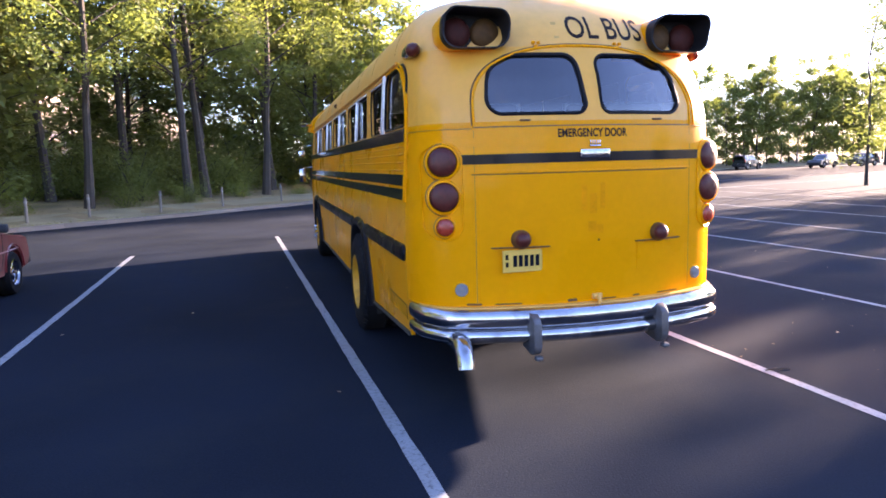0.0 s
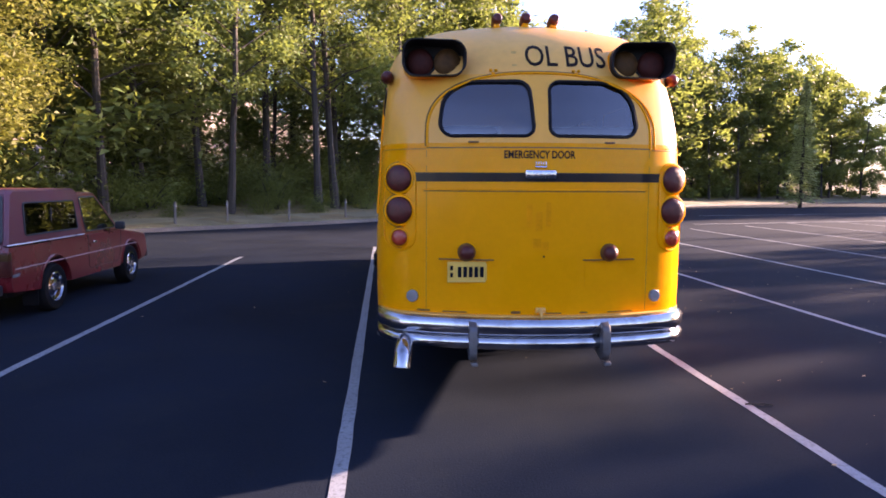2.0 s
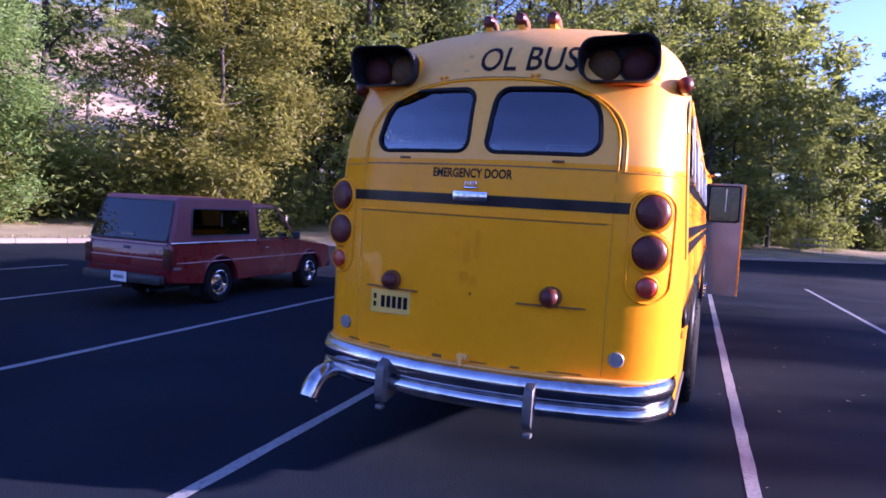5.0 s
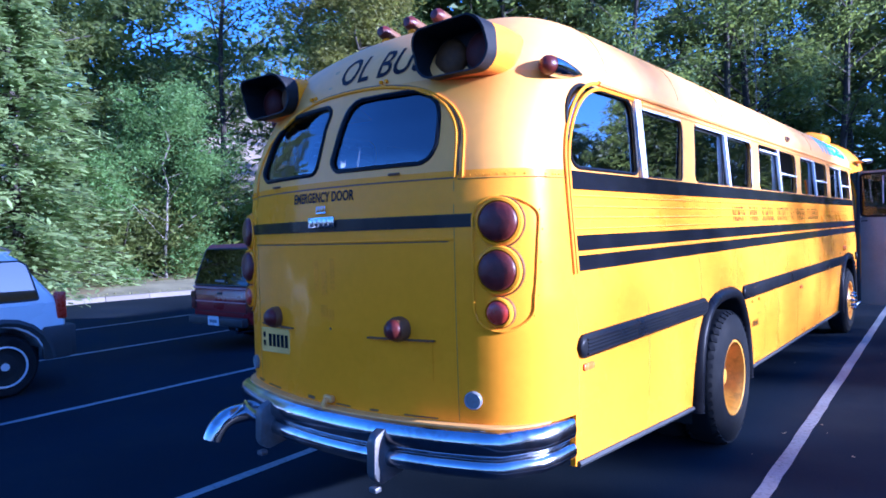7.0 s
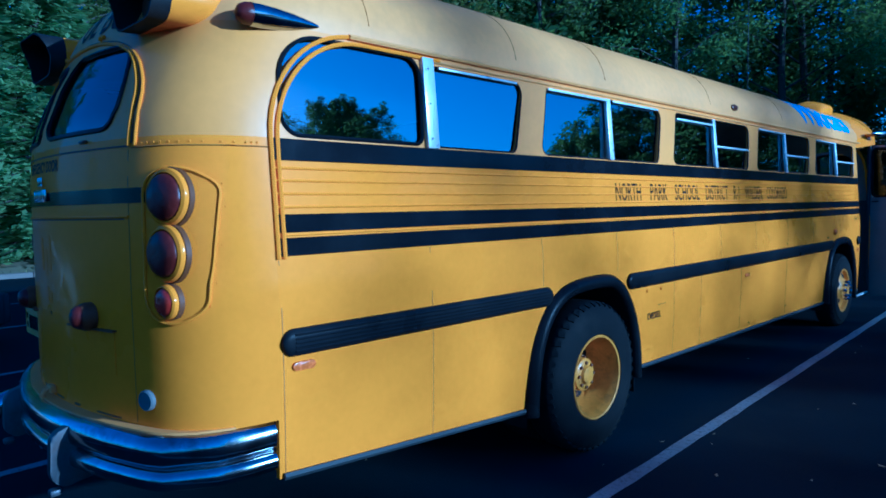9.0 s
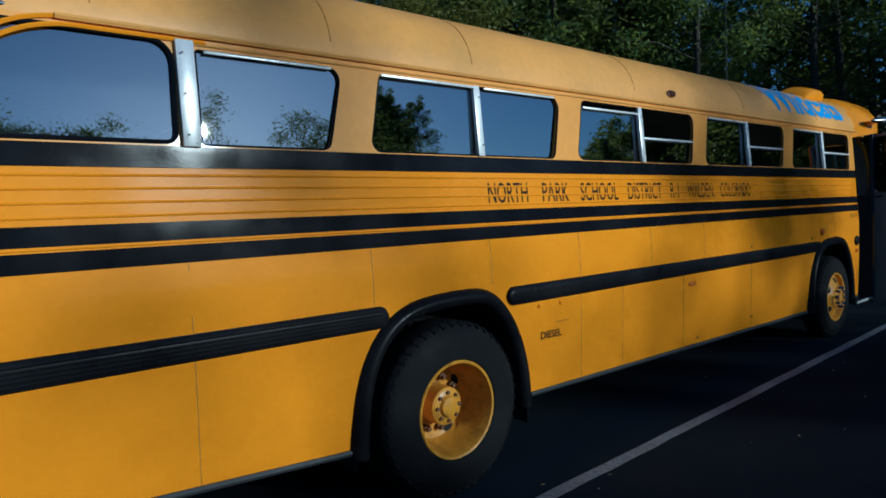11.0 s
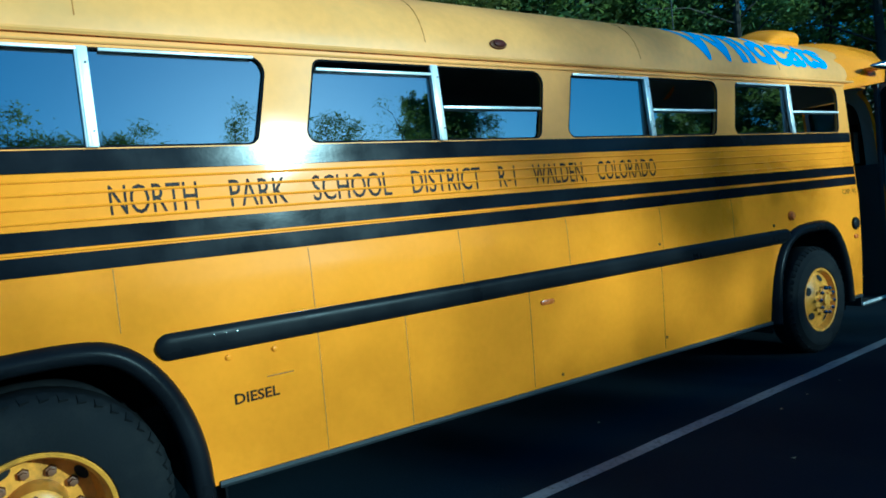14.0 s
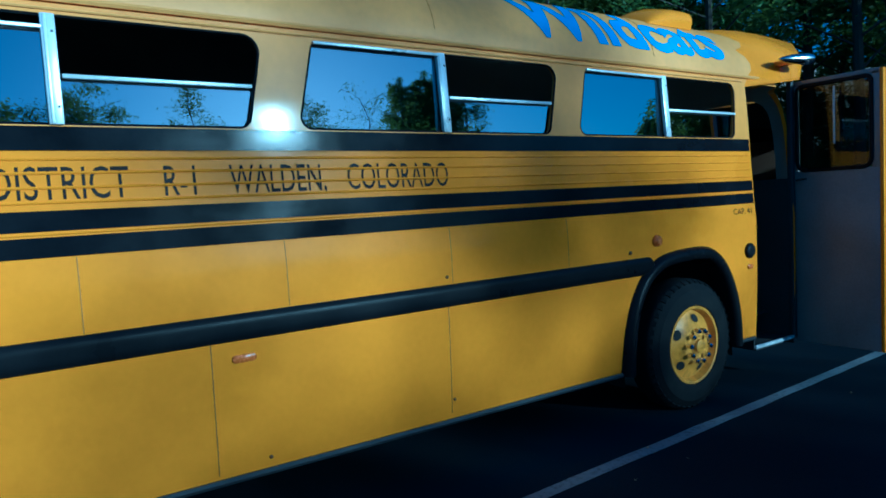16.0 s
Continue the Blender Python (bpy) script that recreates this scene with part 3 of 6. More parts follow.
    # wheel arch flares
    for wy in WHEELS:
        chain = dense([tuple(p) for p in smooth_line(arch_line(wy, .055), 2)], .05)
        b = bmesh.new()
        rings = []
        for k, (y, z) in enumerate(chain):
            n0 = Vector(chain[max(0, k - 1)]); n1 = Vector(chain[min(len(chain) - 1, k + 1)])
            d = (n1 - n0).normalized(); out2 = Vector((-d.y, d.x))
            if out2.dot(Vector((y - wy, z - .6))) < 0:
                out2 = -out2
            ring = []
            for o, x in ((.055, 1.212), (.05, 1.236), (.028, 1.27), (-.005, 1.283), (-.035, 1.27), (-.05, 1.235), (-.052, 1.10)):
                q = Vector((y, z)) + out2 * o
                ring.append(b.verts.new((s * x, q.x, q.y)))
            rings.append(ring)
        for r0, r1 in zip(rings, rings[1:]):
            for j in range(6):
                b.faces.new([r0[j], r1[j], r1[j + 1], r0[j + 1]])
        part("wheel_arch", b, RUBBER, bus, "black rubber wheel arch flare", smooth=75)
        # wheel box behind the opening, its deep shade put into the black colour
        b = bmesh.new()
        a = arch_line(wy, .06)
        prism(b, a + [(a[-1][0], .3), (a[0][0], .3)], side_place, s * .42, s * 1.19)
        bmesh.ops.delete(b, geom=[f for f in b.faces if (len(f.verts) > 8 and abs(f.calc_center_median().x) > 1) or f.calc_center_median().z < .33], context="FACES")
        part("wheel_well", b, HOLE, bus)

# ---- the bus: windows ----
def pane_ring(outline, place, lift, rings=4):
    c = Vector((sum(p[0] for p in outline) / len(outline), sum(p[1] for p in outline) / len(outline)))
    b = bmesh.new()
    rows = []
    for k in range(rings):
        f = 1 - k / rings
        rows.append([b.verts.new(place(*(c + (Vector(p) - c) * f), lift)) for p in outline])
    mid = b.verts.new(place(*c, lift))
    n = len(outline)
    for a, d in zip(rows, rows[1:]):
        for i in range(n):
            b.faces.new([a[i], a[(i + 1) % n], d[(i + 1) % n], d[i]])
    for i in range(n):
        b.faces.new([rows[-1][i], rows[-1][(i + 1) % n], mid])
    return b


def flat_side(y, z, lift, s=1):
    return Vector((s * (interp(WIDTH, z) + lift), y, z))


def side_pane(bm, y0, y1, z0, z1, lift, s, shift0=0.0, shift1=0.0):
    q = rounded([(y0, z0, .03), (y1, z0, .03), (y1 + shift1, z1, .04), (y0 + shift0, z1, .04)], 4)
    prism(bm, q, lambda a, c, d: Vector((s * (interp(WIDTH, c) + d - (W_HI - c) * .02), a, c)), lift - .004, lift)      # panes stand steeper than the wall
    return bm


for w in REAR_WINDOWS:
    o = dense(rounded(w, 8), .04, True)
    win = part("rear_window", line_on(on_rear, o, .014, -.003, closed=True), RUBBER, bus, "rear window with black rubber gasket")
    part("pane", pane_ring(o, on_rear, -.012), REAR_GLASS, win)

for s in (1, -1):
    def fs(y, z, d, s=s):
        return flat_side(y, z, d, s)
    for k, w in enumerate(SIDE_WINDOWS):
        o = dense(rounded(w, 8), .06, True)
        if k == 0:
            win = part("side_window", line_on(fs, o, .011, .0, closed=True), RUBBER, bus, "rounded rear quarter window in black rubber")
            part("pane", pane_ring(o, fs, -.014), GLASS, win)
            b = box(bmesh.new(), (s * 1.182, 1.398, 2.335), (.03, .085, .50), .005, Matrix.Rotation(s * radians(-4.6), 4, "Y"))
            post = part("window_post", b, ALU, bus, "bare aluminium window post")
            for z in (2.14, 2.33, 2.52):
                part("screw", lathe(bmesh.new(), [(.006, 0), (.006, .004), (0, .005)], Matrix.Translation((s * (1.206 - (z - 2.33) * .07), 1.38, z)) @ Matrix.Rotation(s * math.pi / 2, 4, "Y"), 6), STEEL, post)
            continue
        win = part("side_window", line_on(fs, o, .008, -.006, closed=True), RUBBER, bus, "side window in an aluminium frame")
        ylo, yhi = w[0][0], w[1][0]
        sh0, sh1 = w[3][0] - w[0][0], w[2][0] - w[1][0]
        if k == 1:
            part("pane", side_pane(bmesh.new(), ylo, yhi, W_LO, W_HI, -.016, s, 0, sh1), GLASS, win)
            part("sash_bar", box(bmesh.new(), (s * 1.162, (ylo + yhi) / 2 + .04, W_HI - .008), (.014, yhi - ylo, .014), .003), ALU, win)
            continue
        mid = (3.255, 5.127, 7.066, 9.07)[k - 2]
        tip = Matrix.Rotation(s * radians(-4.6), 4, "Y")
        b = box(bmesh.new(), (s * 1.172, mid, (W_LO + W_HI) / 2), (.03, .055, W_HI - W_LO + .01), .006, tip)
        box(b, (s * 1.188, mid - .012, (W_LO + W_HI) / 2), (.006, .012, W_HI - W_LO), .002, tip)
        post = part("window_post", b, ALU, win, "bare aluminium centre post")
        for z in (W_LO + .07, W_HI - .07):
            part("screw", lathe(bmesh.new(), [(.006, -.004), (.006, .003), (0, .004)], Matrix.Translation((s * (1.1885 - (z - 2.323) * .08), mid + .014, z)) @ Matrix.Rotation(s * math.pi / 2, 4, "Y"), 6), STEEL, post)
        drop_l = .045 if k == 3 and s == 1 else 0.0
        part("pane", side_pane(bmesh.new(), ylo, mid - .02, W_LO, W_HI - drop_l, -.02, s, sh0, 0), GLASS, win)
        part("sash_bar", box(bmesh.new(), (s * 1.164, (ylo + mid + sh0) / 2, W_HI - drop_l - .008), (.016, mid - ylo - .05 - sh0 * .6, .016), .003), ALU, win)
        if s == 1 and k >= 3:
            part("pane", side_pane(bmesh.new(), mid + .02, yhi, W_LO, 2.295, -.02, s, 0, sh1 * .4), GLASS, win)
            part("sash_bar", box(bmesh.new(), (s * 1.176, (mid + yhi) / 2 + .03, 2.297), (.018, yhi - mid - .01, .018), .003), ALU, win)
        else:
            part("pane", side_pane(bmesh.new(), mid + .02, yhi, W_LO, W_HI, -.02, s, 0, sh1), GLASS, win)
            part("sash_bar", box(bmesh.new(), (s * 1.162, (mid + yhi + sh1) / 2, W_HI - .008), (.014, yhi - mid - .04, .014), .003), ALU, win)

b = bmesh.new()
prism(b, rounded([(-1.02, 1.48, .1), (1.02, 1.48, .1), (.97, 2.52, .2), (-.97, 2.52, .2)]), rear_place, YF - .2, YF - .19)
part("windscreen", b, GLASS, bus)

# ---- the bus: rear ----
part("rear_band", strip_on(on_rear, -.93, .93, 1.808, 1.874, .006, 40), BLACK_PAINT, bus, "black band across the rear")
part("bead", line_on(on_rear, [(-.87 + 1.70 * i / 40, 1.748) for i in range(41)], .007, .002), YELLOW, bus)
part("panel_joint", strip_on(on_rear, -.86, .80, 1.735, 1.745, .002, 40), JOINT, bus)
# outline of the emergency door
top = [(.835, 2.055), (.835, 2.1)] + [(.835 * math.cos(a) ** .8 * 1.0, 2.15 + .466 * math.sin(a) ** .8) for a in [radians(90 * i / 14) for i in range(14)]]
top += [(0.0, 2.616)] + [(-u, v) for u, v in reversed(top)]
top = dense(top, .05)
part("door_bead", line_on(on_rear, top, .010, .003), YELLOW, bus, "raised bead round the emergency door")
part("panel_joint", line_on(on_rear, [(u * 1.016, v + .012) for u, v in top], .005, .001), JOINT, bus)
part("door_bead", line_on(on_rear, [(u * 1.045, v) for u, v in top[:13]], .008, .003), YELLOW, bus)
part("panel_joint", strip_on(on_rear, -.84, .83, 2.051, 2.059, .002, 40), JOINT, bus)
for x in (-.84, .83):
    part("panel_joint", strip_on(lambda u, v, l: on_rear(v, u, l), .84, 2.04, x - .002, x + .002, .0015, 8), SEAM, bus)
for x in (-.34, .28):
    b = bmesh.new()
    p = on_rear(x, 2.635, .008)
    for dx in (-.02, .02):
        box(b, p + Vector((dx, 0, 0)), (.022, .02, .02), .005)
    box(b, p + Vector((0, 0, -.03)), (.03, .02, .03), .006)
    part("hinge", b, YELLOW, bus, "small door hinge")
for x in (-.5, .5):
    part("catch", box(bmesh.new(), on_rear(x, 2.094, .006), (.075, .018, .014), .005), JOINT, bus, "rusty window catch")

for s in (1, -1):
    seam = [on_rear(s * (.85 + .03 * i), 2.047, .0015) for i in range(12)] + [on_side(.2 + .05 * i, 2.047, .0015, s) for i in range(5)]
    part("panel_joint", tube(bmesh.new(), seam, .0035, seg=5), SEAM, bus)
    for k, p in enumerate(seam[1:-1]):
        part("rivet", lathe(bmesh.new(), [(.0055, 0), (.0045, .003), (0, .004)], Matrix.Translation(p + Vector((0, 0, .016))) @ Vector((s * min(1, .15 + .07 * k), -1 + .06 * k, 0)).to_track_quat("Z", "Y").to_matrix().to_4x4(), 6), YELLOW, bus)
# lamps: three to a side on a raised pad
def round_lamp(x, z, r, lens, deep=.045, tilt=0.0):
    p = on_rear(x, z, .008)
    n = (on_rear(x, z, .1) - on_rear(x, z, 0)).normalized()
    n = (n * .45 + Vector((0, -1, 0)) * .55).normalized()
    m = Matrix.Translation(p) @ n.to_track_quat("Z", "Y").to_matrix().to_4x4()
    lamp = part("tail_lamp", lathe(bmesh.new(), [(r * 1.26, -.03), (r * 1.26, .004), (r * 1.2, .016), (r * 1.06, .022), (r * 1.02, .014), (r * 1.0, -.02)], m, 36), YELLOW, bus, "round red tail lamp")
    # added ring whose dark colour draws the thin gap round the bezel
    part("gasket", lathe(bmesh.new(), [(r * 1.25, -.03), (r * 1.325, -.028), (r * 1.32, -.004), (r * 1.25, -.002)], m, 36), JOINT, lamp, "dark ring standing for the gap round the lamp")
    part("lens", lathe(bmesh.new(), [(r * 1.02, .0), (r * 1.0, deep * .5), (r * .9, deep * .75), (r * .6, deep * .95), (r * .25, deep), (0, deep)], m, 36), lens, lamp, "dark red lens" if lens is RED_LENS else "small bright red lens")


for s in (1, -1):
    pad = rounded([(s * 1.04 - .118, 1.29, .118), (s * 1.04 + .118, 1.29, .118), (s * 1.04 + .118, 1.955, .118), (s * 1.04 - .118, 1.955, .118)], 8)
    b = bmesh.new()
    o = dense(pad, .05, True)
    part("lamp_pad_edge", line_on(on_rear, o, .008, .003, closed=True), YELLOW, bus)
    for i in range(0, len(o), 3):
        u, v = o[i]
        part("rivet", lathe(bmesh.new(), [(.005, 0), (.004, .004), (0, .005)], Matrix.Translation(on_rear(s * 1.04 + (u - s * 1.04) * 1.1, v, 0)) @ Matrix.Rotation(math.pi / 2, 4, "X"), 6), YELLOW, bus)
    round_lamp(s * 1.035, 1.828, .098, RED_LENS, .05)
    round_lamp(s * 1.035, 1.590, .098, RED_LENS, .05)
    round_lamp(s * 1.035, 1.385, .06, RED_SMALL, .035)
    x = -.942 if s < 0 else .905
    p = on_rear(x, .948, .004)
    n = (on_rear(x, .948, .1) - on_rear(x, .948, 0)).normalized()
    part("reflector", lathe(bmesh.new(), [(.046, -.01), (.046, .012), (.04, .018), (.036, .014), (0, .016)], Matrix.Translation(p) @ n.to_track_quat("Z", "Y").to_matrix().to_4x4(), 24), REFLECTOR, bus, "round grey reflector")

# two small lamps on brackets, and the plate under one of them
for x in (-.545, .515):
    p = on_rear(x, 1.275, 0)
    br = part("lamp_bracket", strip_on(on_rear, x - .2, x + .2, 1.232, 1.24, .022, 16), JOINT, bus, "rusty bracket with a small lamp")
    m = Matrix.Translation(p + Vector((0, 0, .015))) @ Matrix.Rotation(math.pi / 2, 4, "X")
    part("housing", lathe(bmesh.new(), [(.066, -.01), (.066, .03), (.058, .05), (.05, .052)], m, 24), JOINT, br)
    part("lens", lathe(bmesh.new(), [(.056, .04), (.055, .06), (.042, .08), (.018, .09), (0, .091)], m, 24), RED_LENS, br, "dark red lens")
part("bead", strip_on(on_rear, .33, .70, 1.03, 1.225, .004, 12, 4), YELLOW, bus)
px0, px1, pz0, pz1 = -.682, -.39, 1.068, 1.222
c = on_rear((px0 + px1) / 2, (pz0 + pz1) / 2, .022)
pl = part("number_plate", box(bmesh.new(), c, (px1 - px0, .004, pz1 - pz0), .0), PLATE, bus, "yellow number plate with dark bars")
b = tube(bmesh.new(), [c + Vector((u, -.003, v)) for u, v in rounded([(-.14, -.07, .015), (.14, -.07, .015), (.14, .07, .015), (-.14, .07, .015)], 4)], .004, seg=6, closed=True)
part("rim", b, PLATE, pl)
for k, (dx, w, dz, h) in enumerate([(-.115, .02, .03, .034), (-.115, .02, -.022, .034)] + [(-.056 + .041 * i, .027, .0, .078) for i in range(5)]):
    part("bar", box(bmesh.new(), c + Vector((dx, -.004, dz)), (w, .003, h)), BLACK_PAINT, pl)

# writing and badge
wrap_text("EMERGENCY DOOR", .078, on_rear, -.28, 1.978, INK, "dark brown painted words on the emergency door", width=.52, bold=.0022)
wrap_text("OL BUS", .245, on_rear, -.1, 2.672, INK, "dark brown painted letters, the start of the word worn away", width=.625, bold=.0025)
part("faded_letter", strip_on(on_rear, -.2, -.165, 2.67, 2.79, .002, 2), FADED_INK, bus, "ghost of a removed letter")
c = on_rear(-.015, 1.862, .012)
badge = part("badge", box(bmesh.new(), c, (.225, .012, .062), .005), CHROME, bus, "chrome badge with plain bars")
for i in range(5):
    part("bar", box(bmesh.new(), c + Vector((-.082 + .041 * i, -.007, 0)), (.03, .006, .042), .003), CHROME, badge)
c2 = on_rear(-.015, 1.915, .01)
b = box(bmesh.new(), c2, (.085, .008, .012), .003)
for i in range(5):
    box(b, c2 + Vector((-.036 + .018 * i, 0, .022)), (.006, .006, .036), .002)
part("badge_top", b, CHROME, badge)
for x, z, w, h in ((-.09, 1.56, .02, .17), (-.02, 1.52, .025, .14), (.05, 1.57, .018, .18), (-.03, 1.36, .03, .07), (.03, 1.34, .025, .06)):
    part("faded_letter", strip_on(on_rear, x - w, x + w, z - h / 2, z + h / 2, .0012, 3), STAIN, bus, "brown stain on the rear panel")

for x, w, h in ((-.86, .05, .014), (-.63, .09, .01), (-.18, .035, .02), (.1, .06, .009), (.33, .03, .012), (.62, .1, .008)):      # rust along the flange
    part("rust_patch", strip_on(on_rear, x - w, x + w, .836, .836 + h, .0025, 6, 1, .006), JOINT, bus, "rusty patch over the bumper")
n = (on_rear(.02, 1.262, .1) - on_rear(.02, 1.262)).normalized()
part("screw_hole", lathe(bmesh.new(), [(.008, -.002), (.008, .002), (0, .0022)], Matrix.Translation(on_rear(.02, 1.262)) @ n.to_track_quat("Z", "Y").to_matrix().to_4x4(), 10), HOLE, bus)

# flashing lamp pods at the upper corners
for s in (1, -1):
    cx, cz, y0 = s * .785, 2.71, .16
    o = rounded([(-.235, -.115, .10), (.235, -.125, .10), (.225, .13, .085), (-.235, .12, .10)], 8)
    b = bmesh.new()
    rings = []
    for y, k, dz in ((-.11, 1.0, .0), (-.02, 1.02, .0), (.1, .98, .0), (.25, .86, -.01), (.42, .66, -.03), (.58, .40, -.05), (.72, .12, -.06)):
        rings.append([b.verts.new((cx + u * k * (s), y0 + y + (.05 * abs(u) / .23 if y > -.1 else .0), cz + v * k + dz + (.02 if y > .2 else 0))) for u, v in o])
    n = len(o)
    for a, d in zip(rings, rings[1:]):
        for i in range(n):
            b.faces.new([a[i], a[(i + 1) % n], d[(i + 1) % n], d[i]])
    b.faces.new(rings[-1])
    pod = part("warning_lamp_pod", b, YELLOW, bus, "streamlined yellow pod with two warning lamps")
    b = bmesh.new()
    rings = [[b.verts.new((cx + u * k * s, y0 + y + (-.06 * max(0, v) / .12 if d else 0), cz + v * k)) for u, v in o] for y, k, d in ((-.09, 1.012, 0), (-.175, 1.03, 1), (-.175, .97, 1), (-.02, .93, 0))]
    for a, d in zip(rings, rings[1:]):
        for i in range(n):
            b.faces.new([a[i], a[(i + 1) % n], d[(i + 1) % n], d[i]])
    b.faces.new(rings[-1])
    hood = part("hood", b, HOOD, pod, "black hood round the lamps")
    for dx, lens, lab in ((.105, POD_RED, "dusty dark red lens"), (-.105, POD_AMBER, "dusty amber lens")):
        m = Matrix.Translation((cx + s * dx, y0 - .02, cz - .005)) @ Matrix.Rotation(math.pi / 2, 4, "X")
        part("lens", lathe(bmesh.new(), [(.105, -.005), (.103, .02), (.09, .038), (.05, .052), (0, .056)], m, 32), lens, pod, lab)
    # bullet-shaped clearance lamp at the corner
    base = on_body((s * 3, .46, 2.625), (-s, 0, 0), .02)
    d = Vector((s * -.02, 1, .02)).normalized()
    m = Matrix.Translation(base + Vector((0, -.1, 0))) @ d.to_track_quat("Z", "Y").to_matrix().to_4x4()
    lamp = part("clearance_lamp", lathe(bmesh.new(), [(.052, .0), (.053, .05), (.05, .12), (.04, .22), (.022, .32), (.006, .385), (0, .39)], m, 20), CHROME, bus, "bullet-shaped chrome clearance lamp")
    part("lens", lathe(bmesh.new(), [(.05, .0), (.048, -.025), (.036, -.05), (.015, -.063), (0, -.065)], m, 20), RED_LENS, lamp, "red lens")
    # front corner
    m = Matrix.Translation((s * 1.385, 10.79, 2.764)) @ Vector((s * -.1, -.336, -.007)).to_track_quat("Z", "Y").to_matrix().to_4x4()
    lamp = part("clearance_lamp", lathe(bmesh.new(), [(0, -.02), (.025, -.015), (.043, .0), (.05, .05), (.048, .12), (.037, .22), (.02, .31), (0, .36)], m, 20), CHROME, bus, "bullet-shaped chrome clearance lamp")
    part("lamp_foot", box(bmesh.new(), (s * 1.25, 10.62, 2.745), (.16, .1, .04), .012), YELLOW, lamp)
# visor over the windscreen
EDGE = [(0, 11.36, 3.13), (.35, 11.35, 3.125), (.7, 11.31, 3.09), (1.0, 11.22, 3.02), (1.15, 11.06, 2.87), (1.22, 10.95, 2.75), (1.257, 10.84, 2.635)]
EDGE = [Vector((-x, y, z)) for x, y, z in EDGE[:0:-1]] + [Vector(p) for p in EDGE]
b = bmesh.new()
rows = []
for layer in (0, 1):
    for k in (range(7) if not layer else range(6, -1, -1)):
        f = k / 6
        row = []
        for i, e in enumerate(EDGE):
            g = abs(i - 6) / 6
            r = on_roof(10.15, 90 - 86 * g ** 1.15, .002 - .02 * layer, 1 if i >= 6 else -1)
            p = r.lerp(e - Vector((0, 0, .02 * layer)), f)
            row.append(b.verts.new(p + Vector((0, 0, .085 * math.sin(math.pi * f) * (1 - g ** 2)))))
        rows.append(row)
for r0, r1 in zip(rows, rows[1:]):
    for i in range(len(EDGE) - 1):
        b.faces.new([r0[i], r0[i + 1], r1[i + 1], r1[i]])
part("visor", b, YELLOW, bus, "yellow roof visor jutting over the windscreen")
# three lamps on the roof
for x in (-.25, -.01, .225):
    p = on_body((x, .62, 4), (0, 0, -1), .0)
    d = Vector((0, -1, .12)).normalized()
    m = Matrix.Translation(p + Vector((0, 0, .055))) @ d.to_track_quat("Z", "Y").to_matrix().to_4x4()
    lamp = part("roof_lamp", lathe(bmesh.new(), [(0, -.22), (.02, -.17), (.038, -.08), (.045, .0), (.045, .03)], m, 18), JOINT, bus, "small dark torpedo lamp on the roof")
    part("lens", lathe(bmesh.new(), [(.046, .028), (.044, .055), (.03, .08), (0, .09)], m, 18), RED_LENS, lamp, "dark red lens")
    part("foot", box(bmesh.new(), p + Vector((0, .02, .01)), (.05, .14, .07), .015), YELLOW, lamp)

# bumper: two chrome bars that wrap round the corners, two guards
def bumper_path(out):
    pts = [(x, interp(PLAN, min(1, abs(x) / (1.2 + out * .5))) - out) for x in [-1.16 + 2.32 * i / 40 for i in range(41)]]
    return [(-1.175, .37), (-1.17, .24), (-1.15, .12)] + pts[2:-2] + [(1.15, .12), (1.17, .24), (1.175, .37)]


def bumper_bar(z, h, out, label):
    b = bmesh.new()
    ring = [(0.0, h / 2), (.03, h * .46), (.052, h * .3), (.06, h * .1), (.06, -h * .1), (.052, -h * .3), (.03, -h * .46), (0, -h / 2), (-.012, 0)]
    pts = bumper_path(out)
    rows = []
    for i, (x, y) in enumerate(pts):
        a, d = Vector(pts[max(0, i - 1)]), Vector(pts[min(len(pts) - 1, i + 1)])
        t = (d - a).normalized(); n = Vector((t.y, -t.x))
        rows.append([b.verts.new((x + n.x * o, y + n.y * o, z + dz)) for o, dz in ring])
    for a, d in zip(rows, rows[1:]):
        for j in range(len(ring)):
            k = (j + 1) % len(ring)
            b.faces.new([a[j], d[j], d[k], a[k]])
    b.faces.new(rows[0]); b.faces.new(rows[-1][::-1])
    return part("bumper_bar", b, CHROME, bus, label, smooth=50)


bumper_bar(.75, .14, .055, "worn chrome upper bumper bar")
bumper_bar(.632, .1, .055, "worn chrome lower bumper bar")
part("bumper_shelf", strip_on(lambda u, v, l: Vector((u, interp(PLAN, abs(u) / 1.22) + v, .822 + l)), -1.19, 1.19, -.055, .03, .006, 40), YELLOW_DULL, bus, "pale yellow flange over the bumper")
b = bmesh.new()
rows = [[b.verts.new((x, interp(PLAN, min(1, abs(x) / 1.2)) + .02, z)) for x in [-1.17 + 2.34 * i / 30 for i in range(31)]] for z in (.81, .585)]
for i in range(30):
    b.faces.new([rows[0][i], rows[0][i + 1], rows[1][i + 1], rows[1][i]])
part("bumper_backing", b, TRIM_DARK, bus)
for x in (-.505, .465):
    b = bmesh.new()
    o = rounded([(-.165, .79, 0), (-.26, .805, .02), (-.375, .76, .05), (-.385, .555, .05), (-.33, .51, .02), (-.165, .535, 0)], 4)
    prism(b, o, lambda a, c, d: Vector((d, a + (0.02 if abs(x) > .3 else 0), c)), x - .028, x + .028, .008)
    g = part("bumper_guard", b, STEEL, bus, "dull steel bumper guard")
    part("foot", box(bmesh.new(), (x + .01, -.345, .495), (.05, .05, .03), .008), STEEL, g)
b = tube(bmesh.new(), [(.0, -.225, .87), (.0, -.26, .86), (.0, -.275, .835), (.0, -.26, .81)], .014, seg=8)
